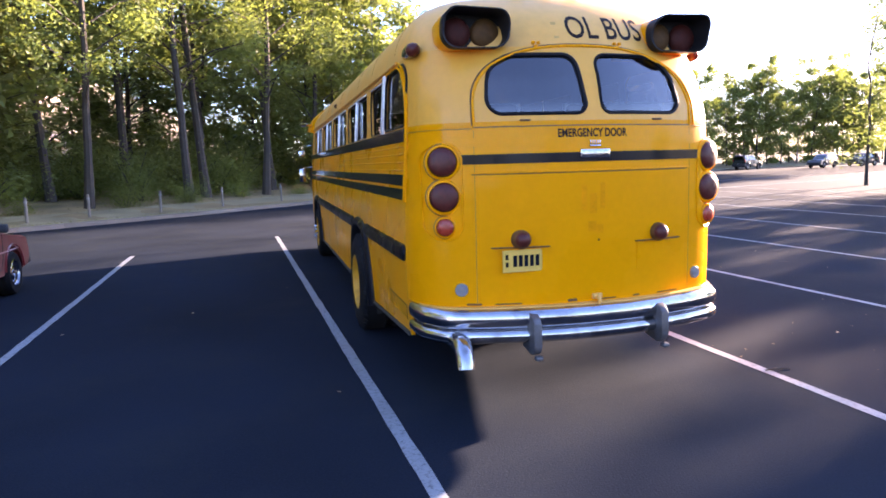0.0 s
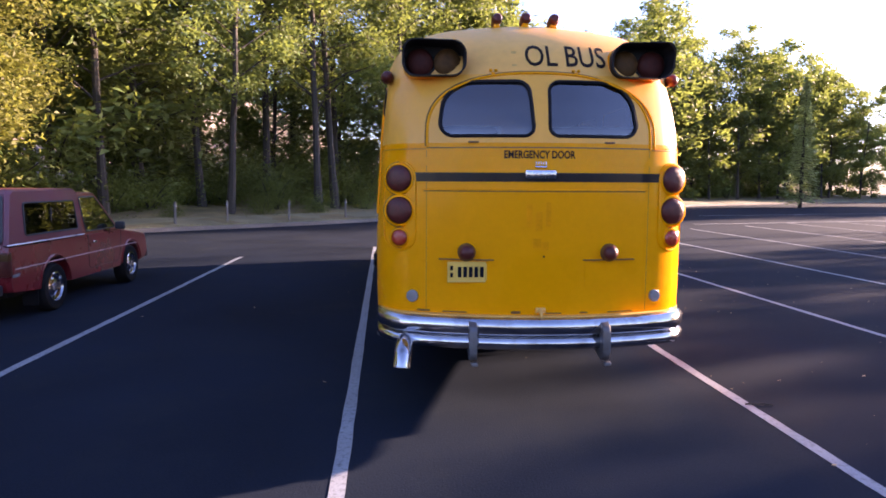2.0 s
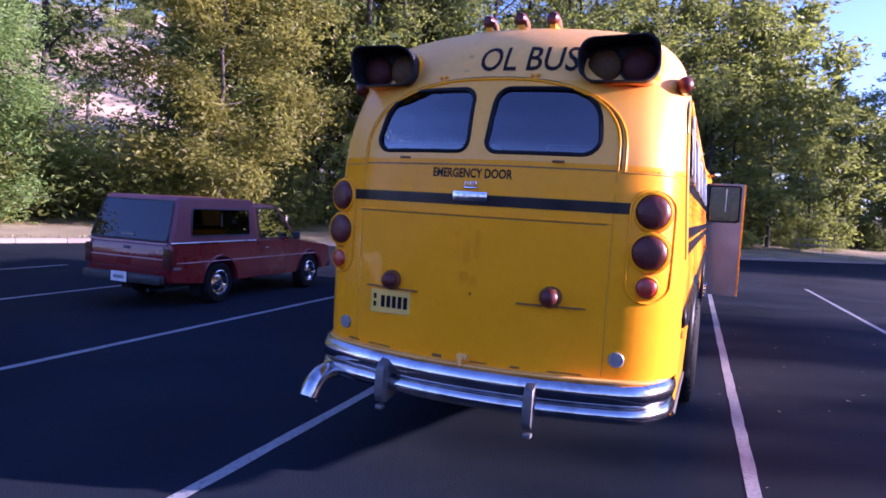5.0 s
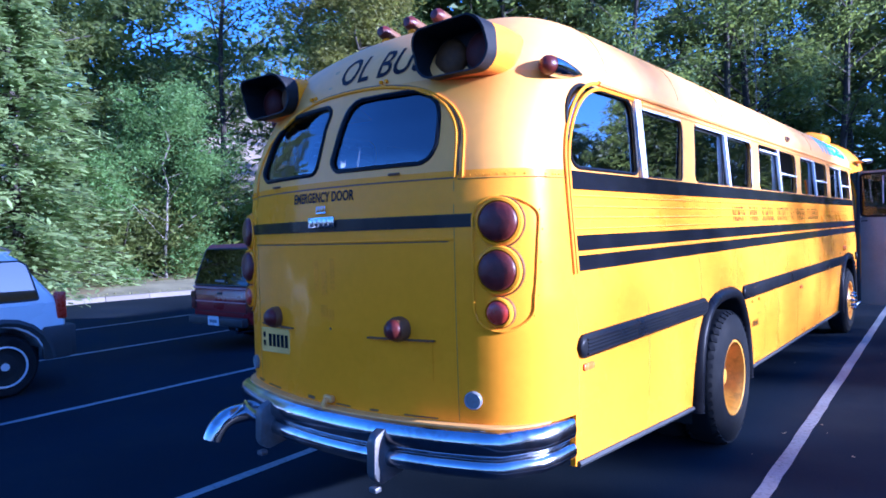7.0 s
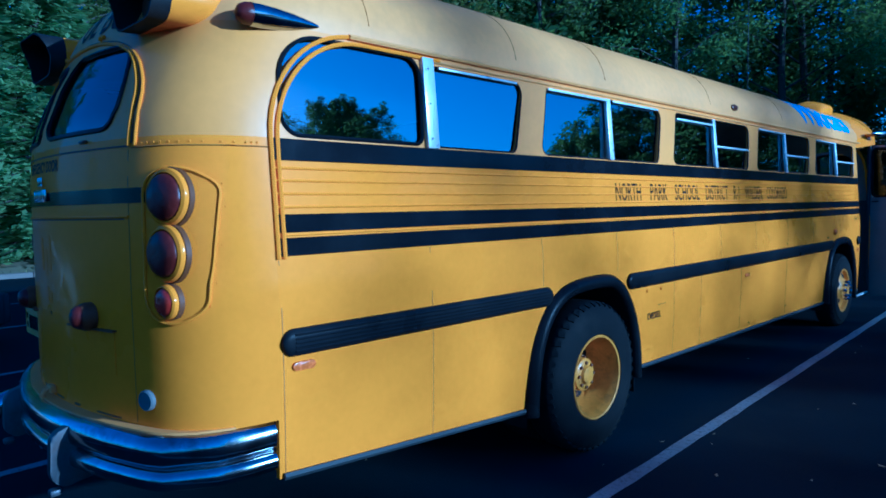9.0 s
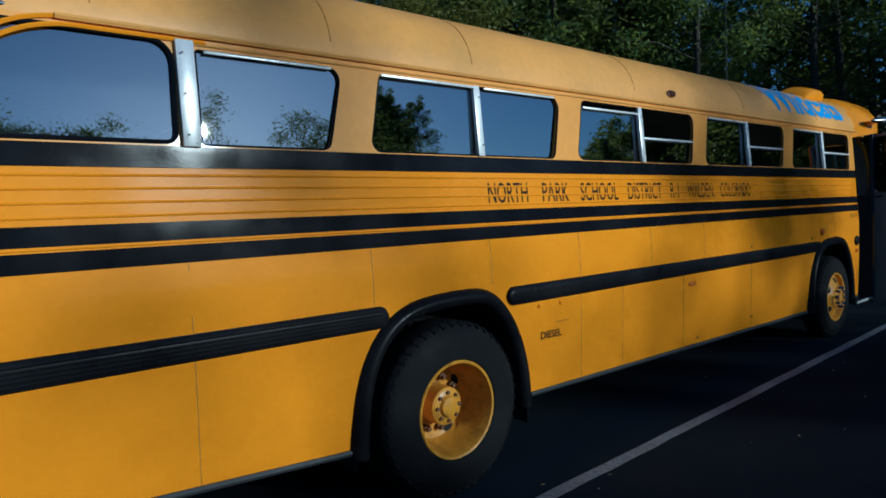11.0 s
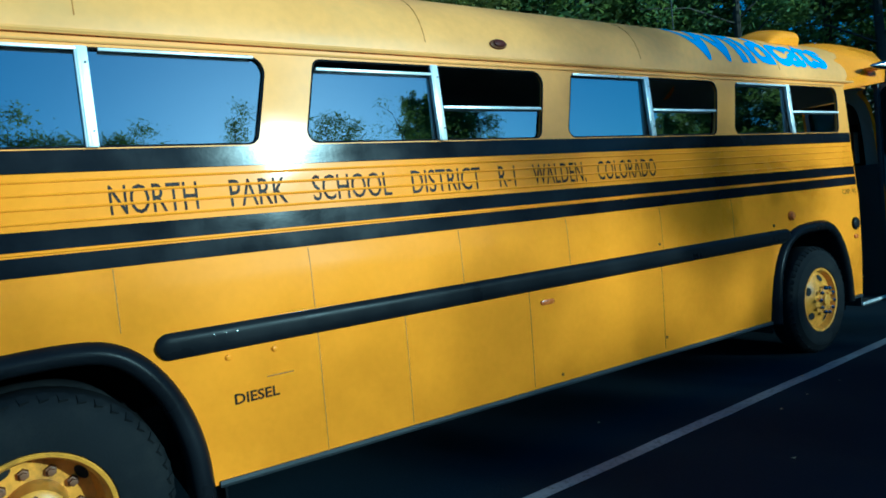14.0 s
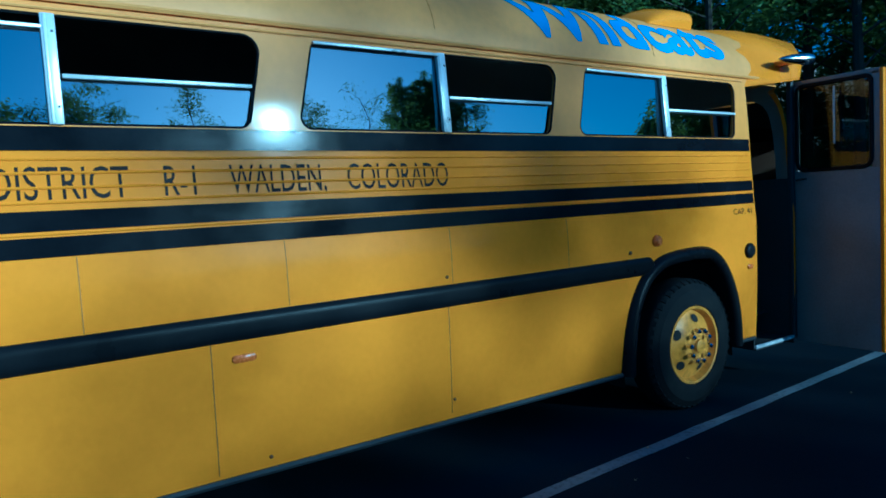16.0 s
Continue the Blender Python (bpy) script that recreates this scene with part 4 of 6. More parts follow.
box(b, (0, -.23, .865), (.075, .03, .04), .008)
part("hook", b, YELLOW_DULL, bus, "small rusty yellow tow hook")
path = [(-1.0, .3, .60), (-1.0, -.05, .605)] + [(-1.0 - .02 * i / 8, -.2 - .17 * math.sin(radians(9.5 * i)), .44 + .17 * math.cos(radians(9.5 * i))) for i in range(9)]
b = tube(bmesh.new(), path, .064, seg=20, caps=False)
tail = part("tailpipe", b, CHROME, bus, "chrome tailpipe bent down under the bumper")
part("soot", tube(bmesh.new(), path[4:-1] + [tuple(Vector(path[-1]) * .8 + Vector(path[-2]) * .2)], .059, seg=16), HOLE, tail, "sooty bore of the tailpipe")

# louvred vent low on the far side, by the rear corner
def P2(u, v, l):
    return on_side(u, v, l, -1)


vent = part("louvre_vent", strip_on(P2, .46, 1.2, .65, .76, .004, 8, 2), HOLE, bus, "dark louvred vent by the rear corner")
for k in range(5):
    part("slat", line_on(P2, [(.47 + .72 * i / 8, .662 + .0215 * k) for i in range(9)], .0055, .006), YELLOW, vent)

# ---- the bus: side details ----
def P1(u, v, l):
    return on_side(u, v, l, 1)


for word, y0, y1 in (("NORTH", 3.275, 3.66), ("PARK", 3.815, 4.107), ("SCHOOL", 4.252, 4.729), ("DISTRICT", 4.87, 5.376), ("R-1", 5.52, 5.655), ("WALDEN,", 5.81, 6.30), ("COLORADO", 6.422, 7.062)):
    wrap_text(word, .195, P1, 3.293 + (y0 - 3.275) * .991, 1.79, INK, "black painted school district word on the side", width=(y1 - y0) * .991, step=.2)
wrap_text("DIESEL", .072, P1, 3.73, .824, INK, "small brown word above the fuel filler", width=.225, bold=.0016)
wrap_text("CAP. 41", .066, P1, 9.83, 1.472, INK, "small brown capacity words", width=.26)
b, w = text_mesh("Wildcats", .42, 1.0, .014)
slice_up(b, .06, 0); slice_up(b, .05, 1)
kx = 2.2 / w
for p in b.verts:
    u, v = p.co.x * kx, p.co.y
    f = 1 - .2 * u / 2.2
    p.co = on_roof(7.74 + u - .3 * v, 15.0 + 70 * v * f, .004)
part("lettering", b, BLUE_PAINT, bus, "blue team name painted on the roof side", smooth=0, recalc=False)
for y, z, mtl, w, h, lab in ((.515, 1.05, ORANGE_REFL, .12, .04, "orange side reflector"), (5.80, 1.012, ORANGE_REFL, .115, .036, "orange side reflector"), (10.04, 1.03, ORANGE_REFL, .07, .04, "orange side reflector")):
    o = rounded([(y - w / 2, z - h / 2, h * .45), (y + w / 2, z - h / 2, h * .45), (y + w / 2, z + h / 2, h * .45), (y - w / 2, z + h / 2, h * .45)], 5)
    b = bmesh.new()
    prism(b, o, lambda a, c, d: P1(a, c, d), -.003, .012, .003)
    part("side_reflector", b, mtl, bus, lab)
for y, z, mtl, r, lab in ((8.84, 1.335, ORANGE_REFL, .042, "round amber side lamp"), (8.55, 1.27, JOINT, .014, "rusty fastener"), (3.72, 1.06, YELLOW, .015, "fastener"), (3.95, 1.06, YELLOW, .015, "fastener"), (6.98, 1.27, JOINT, .01, "rusty fastener"), (7.0, .55, JOINT, .01, "fastener"), (5.9, .5, JOINT, .01, "fastener")):
    p = P1(y, z, 0)
    part("side_lamp" if r > .03 else "fastener", lathe(bmesh.new(), [(r, -.003), (r, r * .4), (r * .7, r * .8), (0, r * .95)], Matrix.Translation(p) @ Matrix.Rotation(math.pi / 2, 4, "Y"), 18), mtl, bus, lab)
part("panel_joint", strip_on(P1, 3.9, 4.04, .925, .929, .002, 3), JOINT, bus)
for s in (1, -1):
    p = on_roof(5.66, 13, .0, s)
    n = (on_roof(5.66, 13, .1, s) - p).normalized()
    m = Matrix.Translation(p) @ n.to_track_quat("Z", "Y").to_matrix().to_4x4() @ Matrix.Diagonal((1.5, .75, 1, 1))
    lamp = part("roof_marker", lathe(bmesh.new(), [(.045, -.01), (.045, .012), (.034, .02)], m, 20), JOINT, bus, "oval marker lamp on the roof edge")
    part("lens", lathe(bmesh.new(), [(.036, .01), (.03, .028), (.012, .036), (0, .037)], m, 20), POD_RED, lamp, "dull brown-red lens")
# roof joints
for y in (1.02, 2.2, 3.25, 5.1, 7.05, 9.0):
    part("roof_joint", tube(bmesh.new(), [on_roof(y, 12 + 156 * i / 40, .0) for i in range(41)], .004, seg=5), SEAM, bus)
p = on_roof(9.55, 40)
n = (on_roof(9.55, 40, .1) - p).normalized()
c = Vector((0, 1, 0)).cross(n)
b = bmesh.new()
rows = []
for t, h in ((-.34, .0), (-.3, .04), (-.2, .09), (-.08, .125), (.06, .14), (.2, .14), (.2, .13), (.14, .11)):
    rows.append([b.verts.new(p + Vector((0, t, 0)) + c * .19 * (1 if t < .2 or h > .135 else h / .14) * math.copysign(abs(math.cos(math.pi * j / 14)) ** .6, math.cos(math.pi * j / 14)) + n * (h * math.sin(math.pi * j / 14) ** .6 - .02)) for j in range(15)])
for r0, r1 in zip(rows, rows[1:]):
    for j in range(14):
        b.faces.new([r0[j], r0[j + 1], r1[j + 1], r1[j]])
b.faces.new(rows[-1])
vent = part("roof_vent", b, YELLOW, bus, "yellow roof ventilator hood")
part("antenna", tube(bmesh.new(), [on_roof(9.05, 90), on_roof(9.05, 90) + Vector((.0, .0, 2.0))], .006, seg=5), TRIM_DARK, bus, "thin whip aerial on the roof")
# mirror and lamp arms at the far front corner
for z, r in ((2.2, .07), (1.72, .1)):
    arm = part("mirror", tube(bmesh.new(), [(-1.2, 10.8, z + .1), (-1.38, 10.95, z + .1), (-1.42, 10.95, z)], .012, seg=6), CHROME, bus, "chrome mirror on an arm")
    part("mirror_head", box(bmesh.new(), (-1.42, 10.95, z - .08), (.14, .04, .3 if z < 2 else .14), .018), CHROME, arm)

# ---- the bus: door, step, floor and seats ----
leaf = part("entrance_door", box(bmesh.new(), (1.535, 10.86, 1.035), (.71, .045, 1.54), .01), DOOR_GREY, bus, "open grey entrance door seen from inside")
for cxx, czz, ww, hh in ((1.535, 2.575, .71, .05), (1.205, 2.19, .05, .78), (1.86, 2.19, .06, .78)):
    part("door_frame", box(bmesh.new(), (cxx, 10.86, czz), (ww, .045, hh), .006), DOOR_GREY, leaf)
part("door_edge", box(bmesh.new(), (1.905, 10.865, 1.43), (.03, .06, 2.33), .008), YELLOW, leaf, "yellow outer edge of the door")
o = rounded([(1.23, 1.81, .07), (1.83, 1.81, .07), (1.83, 2.55, .05), (1.23, 2.55, .05)], 6)
part("door_seal", tube(bmesh.new(), [(u, 10.835, v) for u, v in dense(o, .1, True)], .018, seg=6, closed=True), RUBBER, leaf)
part("door_pane", prism(bmesh.new(), o, rear_place, 10.855, 10.86), DOOR_GLASS, leaf)
part("door_handle", tube(bmesh.new(), [(1.24, 10.83, 1.73), (1.24, 10.79, 1.73), (1.33, 10.785, 1.735)], .01, seg=8), CHROME, leaf, "chrome handle")
part("grab_rail", tube(bmesh.new(), [(1.56, 10.80, 2.5), (1.56, 10.795, 2.3), (1.56, 10.80, 2.02)], .008, seg=6), ALU, leaf)
part("hinge_post", box(bmesh.new(), (1.19, 10.80, 1.45), (.05, .05, 2.3), .01), TRIM_DARK, bus)
for k in range(3):
    part("step", box(bmesh.new(), (.98 - .24 * k, 10.46, .30 + .22 * k), (.46, .62, .03), .008), FLOOR_DARK, bus)
    part("riser", box(bmesh.new(), (.76 - .24 * k, 10.46, .40 + .22 * k), (.02, .62, .22)), FLOOR_DARK, bus)
part("step_edge", box(bmesh.new(), (1.2, 10.46, .315), (.03, .62, .03), .008), ALU, bus, "bare metal step edge")
part("stepwell", box(bmesh.new(), (.9, 10.785, 1.0), (.6, .01, 1.5)), FLOOR_DARK, bus)
part("stepwell", box(bmesh.new(), (.9, 10.14, .75), (.6, .01, .9)), FLOOR_DARK, bus)
b = bmesh.new()
o = [(-1.17, .35), (1.17, .35), (1.17, 10.12), (.41, 10.12), (.41, 10.95), (-1.17, 10.95)]
prism(b, o, lambda a, c, d: Vector((a, c, d)), 1.215, 1.255)
part("bus_floor", b, FLOOR_DARK, bus, "dark rubber floor")
seat = None
for row in range(10):
    for s in (1, -1):
        y = 1.0 + row * .86
        if s == 1 and y > 9.6:
            continue
        if seat is None:
            seat = part("bench_seat", box(bmesh.new(), (0, 0, .42), (.9, .4, .14), .04), VINYL, bus, "brown vinyl bench seat")
            bk = bmesh.new()
            box(bk, (0, -.24, .74), (.9, .1, .58), .04, Matrix.Rotation(radians(8), 4, "X"))
            part("backrest", bk, VINYL, seat)
            part("backrest_trim", box(bmesh.new(), (.0, -.285, 1.0), (.93, .03, .06), .012), VINYL_EDGE, seat)
            part("side_trim", box(bmesh.new(), (.462, -.25, .80), (.02, .11, .46), .008), VINYL_EDGE, seat)
            for lx in (-.4, .4):
                part("leg", box(bmesh.new(), (lx, 0, .17), (.04, .34, .36), .01), STEEL, seat)
            first = seat
            seat.matrix_basis = pose(s * .66, y, 1.255)
        else:
            q = copy_thing(first, pose(s * .66, y, 1.255))
            q.parent = bus

# ---- the bus: wheels ----
def wheel(y, s, front):
    R, wd = (.508, .25) if front else (.54, .27)
    X = Matrix.Translation((s * (1.255 if front else 1.3), y, R - .005)) @ Matrix.Rotation(s * math.pi / 2, 4, "Y")
    b = bmesh.new()
    prof = [(.295, -.005), (.31, .012), (.36, .018), (.43, .012), (R - .06, -.003), (R - .025, -.02), (R - .006, -.045), (R, -.07), (R, -wd / 2), (R, -wd + .06), (R - .02, -wd + .02), (R - .06, -wd), (.38, -wd - .015), (.31, -wd)]
    lathe(b, prof, X, 64)
    lugs = 46
    for k in range(lugs):                        # shoulder lugs, and grooves between them
        a = 2 * math.pi * k / lugs
        for h, tw, rr in ((-.03, .3, R - .019), (-wd + .03, -.3, R - .019)) if not front else ((-.03, .1, R - .021),):
            box(b, X @ Vector((rr * math.cos(a), rr * math.sin(a), h)), (.042, .034, .016), .0, X.to_3x3().to_4x4() @ Matrix.Rotation(a, 4, "Z") @ Matrix.Rotation(1.0, 4, "Y") @ Matrix.Rotation(tw, 4, "Z"))
    w = part("wheel", b, TYRE, bus, "large black lugged tyre on a yellow rim", smooth=30)
    if front:
        rim = [(.295, -.1), (.3, -.01), (.305, .0), (.298, .008), (.28, .004), (.272, -.02), (.262, -.045), (.22, -.03), (.17, -.005), (.15, .012), (.14, .02), (.115, .02), (.075, .022)]
        hubp = [(.08, .015), (.07, .03), (.055, .04), (.05, .06), (.03, .066), (0, .067)]
        ny, nr, nz = 10, .118, .018
        hz, hr = -.021, .205
    else:
        rim = [(.295, -.1), (.3, -.01), (.306, .0), (.298, .01), (.284, .006), (.274, -.02), (.262, -.06), (.255, -.2), (.23, -.235), (.2, -.245), (.14, -.25), (.09, -.25)]
        hubp = [(.125, -.25), (.122, -.15), (.118, -.105), (.105, -.095), (.07, -.09), (.06, -.07), (.03, -.064), (0, -.062)]
        ny, nr, nz = 10, .168, -.25
        hz, hr = -.236, .215
    r = part("rim", lathe(bmesh.new(), rim, X, 56), RIM, w, "yellow painted steel rim")
    part("hub", lathe(bmesh.new(), hubp, X, 28), RIM, w, "yellow wheel hub")
    for k in range(ny):
        a = 2 * math.pi * k / ny + .2
        b = lathe(bmesh.new(), [(.021, 0), (.021, .045), (.017, .054), (.009, .062), (0, .063)] if front else [(.024, 0), (.024, .035), (.015, .037), (.015, .055), (0, .057)], X @ Matrix.Translation((nr * math.cos(a), nr * math.sin(a), nz)), 6)
        part("wheel_nut", b, BRIGHT if front else JOINT, w)
    if not front:
        for k in range(8):
            a = 2 * math.pi * k / 8
            part("hub_bolt", lathe(bmesh.new(), [(.013, 0), (.013, .014), (0, .016)], X @ Matrix.Translation((.088 * math.cos(a), .088 * math.sin(a), -.094)), 6), JOINT, w)
    for k in range(4 if not front else 5):
        a = 2 * math.pi * (k + .35) / (4 if not front else 5)
        part("hand_hole", lathe(bmesh.new(), [(.041 if front else .036, 0), (0, .001)], X @ Matrix.Translation((hr * math.cos(a), hr * math.sin(a), hz + .003)) @ Matrix.Rotation(a, 4, "Z") @ Matrix.Rotation(radians(26 if front else -18), 4, "Y") @ Matrix.Diagonal((.62 if not front else .85, 1.1 if not front else 1, 1, 1)), 16), HOLE, w, "dark hand hole in the rim")
    if not front:
        inner = lathe(bmesh.new(), [(p[0], p[1] - .33) for p in prof], X, 40)
        part("inner_tyre", inner, TYRE, w)
    # black disc behind the rim, its shade put into the colour
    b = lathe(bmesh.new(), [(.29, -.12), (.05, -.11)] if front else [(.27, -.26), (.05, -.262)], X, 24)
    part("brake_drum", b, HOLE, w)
    return w


for s in (1, -1):
    wheel(2.875, s, False)
    wheel(9.225, s, True)
for s in (1, -1):
    part("mud_flap", box(bmesh.new(), (s * 1.0, 3.66, .40), (.3, .012, .34), .004), RUBBER, bus, "black rubber mud flap")
# axles and underbody so that nothing shows through below
part("chassis", box(bmesh.new(), (0, 5.6, .62), (.9, 10.6, .2), .02), FLOOR_DARK, bus)
part("axle", tube(bmesh.new(), [(-1.0, 2.95, .52), (1.0, 2.95, .52)], .09, seg=12), FLOOR_DARK, bus)
part("axle", tube(bmesh.new(), [(-1.0, 9.24, .52), (1.0, 9.24, .52)], .07, seg=12), FLOOR_DARK, bus)
part("tank", box(bmesh.new(), (.5, 6.3, .68), (1.2, 2.4, .42), .05), FLOOR_DARK, bus)

# ---- ground ----
SKEW = -.0372                                   # the painted lines run slightly across the bus's axis
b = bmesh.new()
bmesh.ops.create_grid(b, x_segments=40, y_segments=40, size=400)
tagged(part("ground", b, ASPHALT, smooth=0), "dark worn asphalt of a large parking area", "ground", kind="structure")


def paint(x0, y0, x1, y1, w=.1):
    d = Vector((x1 - x0, y1 - y0)); n = Vector((-d.y, d.x)).normalized() * w / 2
    b = bmesh.new()
    k = max(2, int(d.length / .25))
    rows = []
    rnd = random.Random(int(x0 * 97 + y0 * 31))
    for i in range(k + 1):
        p = Vector((x0, y0)) + d * i / k
        j0, j1 = rnd.uniform(.86, 1.06), rnd.uniform(.86, 1.06)
        rows.append([b.verts.new((p.x + n.x * j0, p.y + n.y * j0, .004)), b.verts.new((p.x - n.x * j1, p.y - n.y * j1, .004))])
    for a, c in zip(rows, rows[1:]):
        b.faces.new([a[0], a[1], c[1], c[0]])
    tagged(part("parking_line", b, LINE_WHITE, smooth=0), "worn white painted parking line on asphalt", "parking line", "parking lines", "structure")


for c, y0, y1 in ((-1.435, -6.5, 13.6), (-4.74, -6.5, 11.0), (-8.3, -6.5, 8.3), (-11.5, -6.5, 6.0), (1.79, -6.5, 16.2), (4.83, -6.5, 17.5), (8.03, -6.5, 19.5), (11.3, -6.5, 21.5), (14.8, -6.5, 23.5), (18.0, -6.5, 25.5), (21.3, -6.5, 27), (24.5, -6.5, 28.5)):
    lean = {-1.435: -.046, 1.79: -.029, 4.83: -.049, 8.03: -.049}.get(c, SKEW)
    paint(c + lean * y0, y0, c + lean * y1, y1)
paint(12, 24.5, 44, 34, .14)
paint(16, 33, 60, 45, .14)

# kerb along the woods
KERB = [(-19.5, -70), (-18.6, -20), (-17.9, 4), (-17.0, 9), (-14.6, 14.4), (-10.6, 18.9), (-6.2, 22.4), (-1.6, 27.2), (8, 36.8), (18, 46.8), (33, 56.5), (60, 68), (110, 82), (180, 95)]


def along(line, step):
    out = []
    for a, c in zip(line, line[1:]):
        a, c = Vector(a), Vector(c)
        n = max(1, round((c - a).length / step))
        out += [a.lerp(c, i / n) for i in range(n)]
    return out + [Vector(line[-1])]


kl = along(smooth_line(KERB), 2.2)


def outward(i):
    d = (kl[min(len(kl) - 1, i + 1)] - kl[max(0, i - 1)]).normalized()
    return Vector((-d.y, d.x))


kerb = None
for i in range(len(kl) - 1):
    if not -30 < kl[i].y < 84:
        continue
    b = bmesh.new()
    prof = [(0, 0), (.02, .12), (.05, .145), (.16, .15), (.16, 0)]
    g = .012
    rows = []
    for p, o in ((kl[i].lerp(kl[i + 1], g / 2.2), outward(i)), (kl[i + 1].lerp(kl[i], g / 2.2), outward(i + 1))):
        rows.append([b.verts.new((p.x + o.x * u, p.y + o.y * u, v)) for u, v in prof])
    for j in range(4):
        b.faces.new([rows[0][j], rows[0][j + 1], rows[1][j + 1], rows[1][j]])
    b.faces.new(rows[0][::-1]); b.faces.new(rows[1])
    if kerb is None:
        kerb = tagged(part("kerb", b, CONCRETE), "pale concrete kerb along the wooded edge", "kerb", kind="structure")
    else:
        part("kerb_stone", b, CONCRETE, kerb)

b = bmesh.new()
rows = []
rnd = random.Random(4)
for i, p in enumerate(kl):
    o = outward(i)
    rows.append([b.verts.new((p.x + o.x * u, p.y + o.y * u, .14 + h + rnd.uniform(-.05, .05) * min(1, u))) for u, h in ((.15, 0), (.8, .03), (2, .12), (4, .25), (8, .5), (14, .9), (25, 1.5), (45, 2.5), (80, 4))])
for a, c in zip(rows, rows[1:]):
    for j in range(8):
        b.faces.new([a[j], a[j + 1], c[j + 1], c[j]])
VERGE_MESH = b
b = bmesh.new()
rows = []
for i, p in enumerate(kl):
    o = outward(i)
    rows.append([b.verts.new((p.x + o.x * u, p.y + o.y * u, .15 + h)) for u, h in ((.165, 0), (1, .045), (2, .13), (3.0 + .25 * math.sin(i * 1.3), .2))])
for a, c in zip(rows, rows[1:]):
    for j in range(3):
        b.faces.new([a[j], a[j + 1], c[j + 1], c[j]])
tagged(part("footpath", b, PATH_DIRT), "trodden dirt path behind the kerb", "path", kind="structure")
tagged(part("verge", VERGE_MESH, VERGE), "dry grass and leaf litter under the trees", "ground", kind="structure")


b = bmesh.new()
rows = []
for j in range(25):
    v = -60 + 5 * j
    rows.append([b.verts.new((-.77 * u + .64 * v, .64 * u + .77 * v, h * (1 - .3 * abs(v) / 60) + rnd.uniform(-.6, .6))) for u, h in ((44, 0), (52, 3), (60, 8), (70, 14), (84, 21), (104, 28), (130, 33))])
for a, c in zip(rows, rows[1:]):
    for j in range(6):
        b.faces.new([a[j], a[j + 1], c[j + 1], c[j]])
tagged(part("hillside", b, HILL), "dry reddish slope rising behind the woods", "hillside", kind="structure")


def verge_height(u):
    return .14 + interp([(0, 0), (.8, .03), (2, .12), (4, .25), (8, .5), (14, .9), (25, 1.5), (45, 2.5), (80, 4)], u)


# grass tufts and leaves along the kerb
b = bmesh.new()
rnd = random.Random(7)
for i in range(len(kl) - 1):
    if not -5 < kl[i].y < 62:
        continue
    o = outward(i)
    for _ in range(130):
        u = rnd.choice((rnd.uniform(.15, .6), rnd.uniform(2.3, 4.2)))
        p = kl[i].lerp(kl[i + 1], rnd.random()) + o * u
        h, a = rnd.uniform(.03, .11), rnd.uniform(0, 6.28)
        z = verge_height(u) - .02
        w = rnd.uniform(.01, .025)
        q = Vector((math.cos(a) * w, math.sin(a) * w, 0))
        tip = Vector((p.x + rnd.uniform(-.1, .1), p.y + rnd.uniform(-.1, .1), z + h))
        v = [b.verts.new(Vector((p.x, p.y, z)) + q), b.verts.new(Vector((p.x, p.y, z)) - q), b.verts.new(tip)]
        b.faces.new(v)
tagged(part("grass", b, GRASS, smooth=0, recalc=False), "dry yellow grass along the kerb", "grass", kind="stuff")
b = bmesh.new()
for _ in range(260):
    x, y = (rnd.uniform(1.4, 8), rnd.uniform(-5, 9)) if rnd.random() < .75 else (rnd.uniform(-9, 8), rnd.uniform(-4, 20))
    a, r = rnd.uniform(0, 6.28), rnd.choice((.005, .008, .011, .018)) * rnd.uniform(.7, 1.3)
    c = Vector((x, y, .006))
    b.faces.new([b.verts.new(c + Vector((math.cos(a + k) * r * f, math.sin(a + k) * r * f, .004 * f * rnd.random()))) for k, f in ((0, 1.4), (1.3, .7), (2.9, 1.5), (4.4, .7))])
tagged(part("fallen_leaves", b, LITTER, smooth=0, recalc=False), "small dry leaves and specks on the asphalt", "leaf litter", kind="stuff")
tw = thing("twig", "thin dark twig lying on the white line", "twig", at=pose(1.87, .12, .01))
part("stem", tube(bmesh.new(), [(-.09, .02, .0), (-.02, -.01, .012), (.05, .01, .006), (.12, -.02, .0)], .007, seg=5), BARK, tw)
part("side_stem", tube(bmesh.new(), [(-.02, -.01, .012), (.03, -.05, .01)], .005, seg=5), BARK, tw)

# ---- trees ----
def leaf_faces(rnd, centre, n, spread, size, quads, lean=0.35):
    for _ in range(n):
        d = Vector((rnd.gauss(0, 1), rnd.gauss(0, 1), rnd.gauss(0, .75)))
        p = centre + d * spread * .5
        a = Vector((rnd.gauss(0, 1), rnd.gauss(0, 1), rnd.gauss(0, .5))).normalized()
        c = a.cross(Vector((rnd.gauss(0, 1), rnd.gauss(0, 1), rnd.gauss(0, 1)))).normalized()
        s = size * rnd.uniform(.6, 1.3)
        quads.append((p - a * s, p + c * s * .6, p + a * s))


def leaf_mesh(name, quads, material):
    me = bpy.data.meshes.new(name)
    k = len(quads[0])
    me.from_pydata([tuple(p) for q in quads for p in q], [], [tuple(range(k * i, k * i + k)) for i in range(len(quads))])
    me.materials.append(material)
    return me


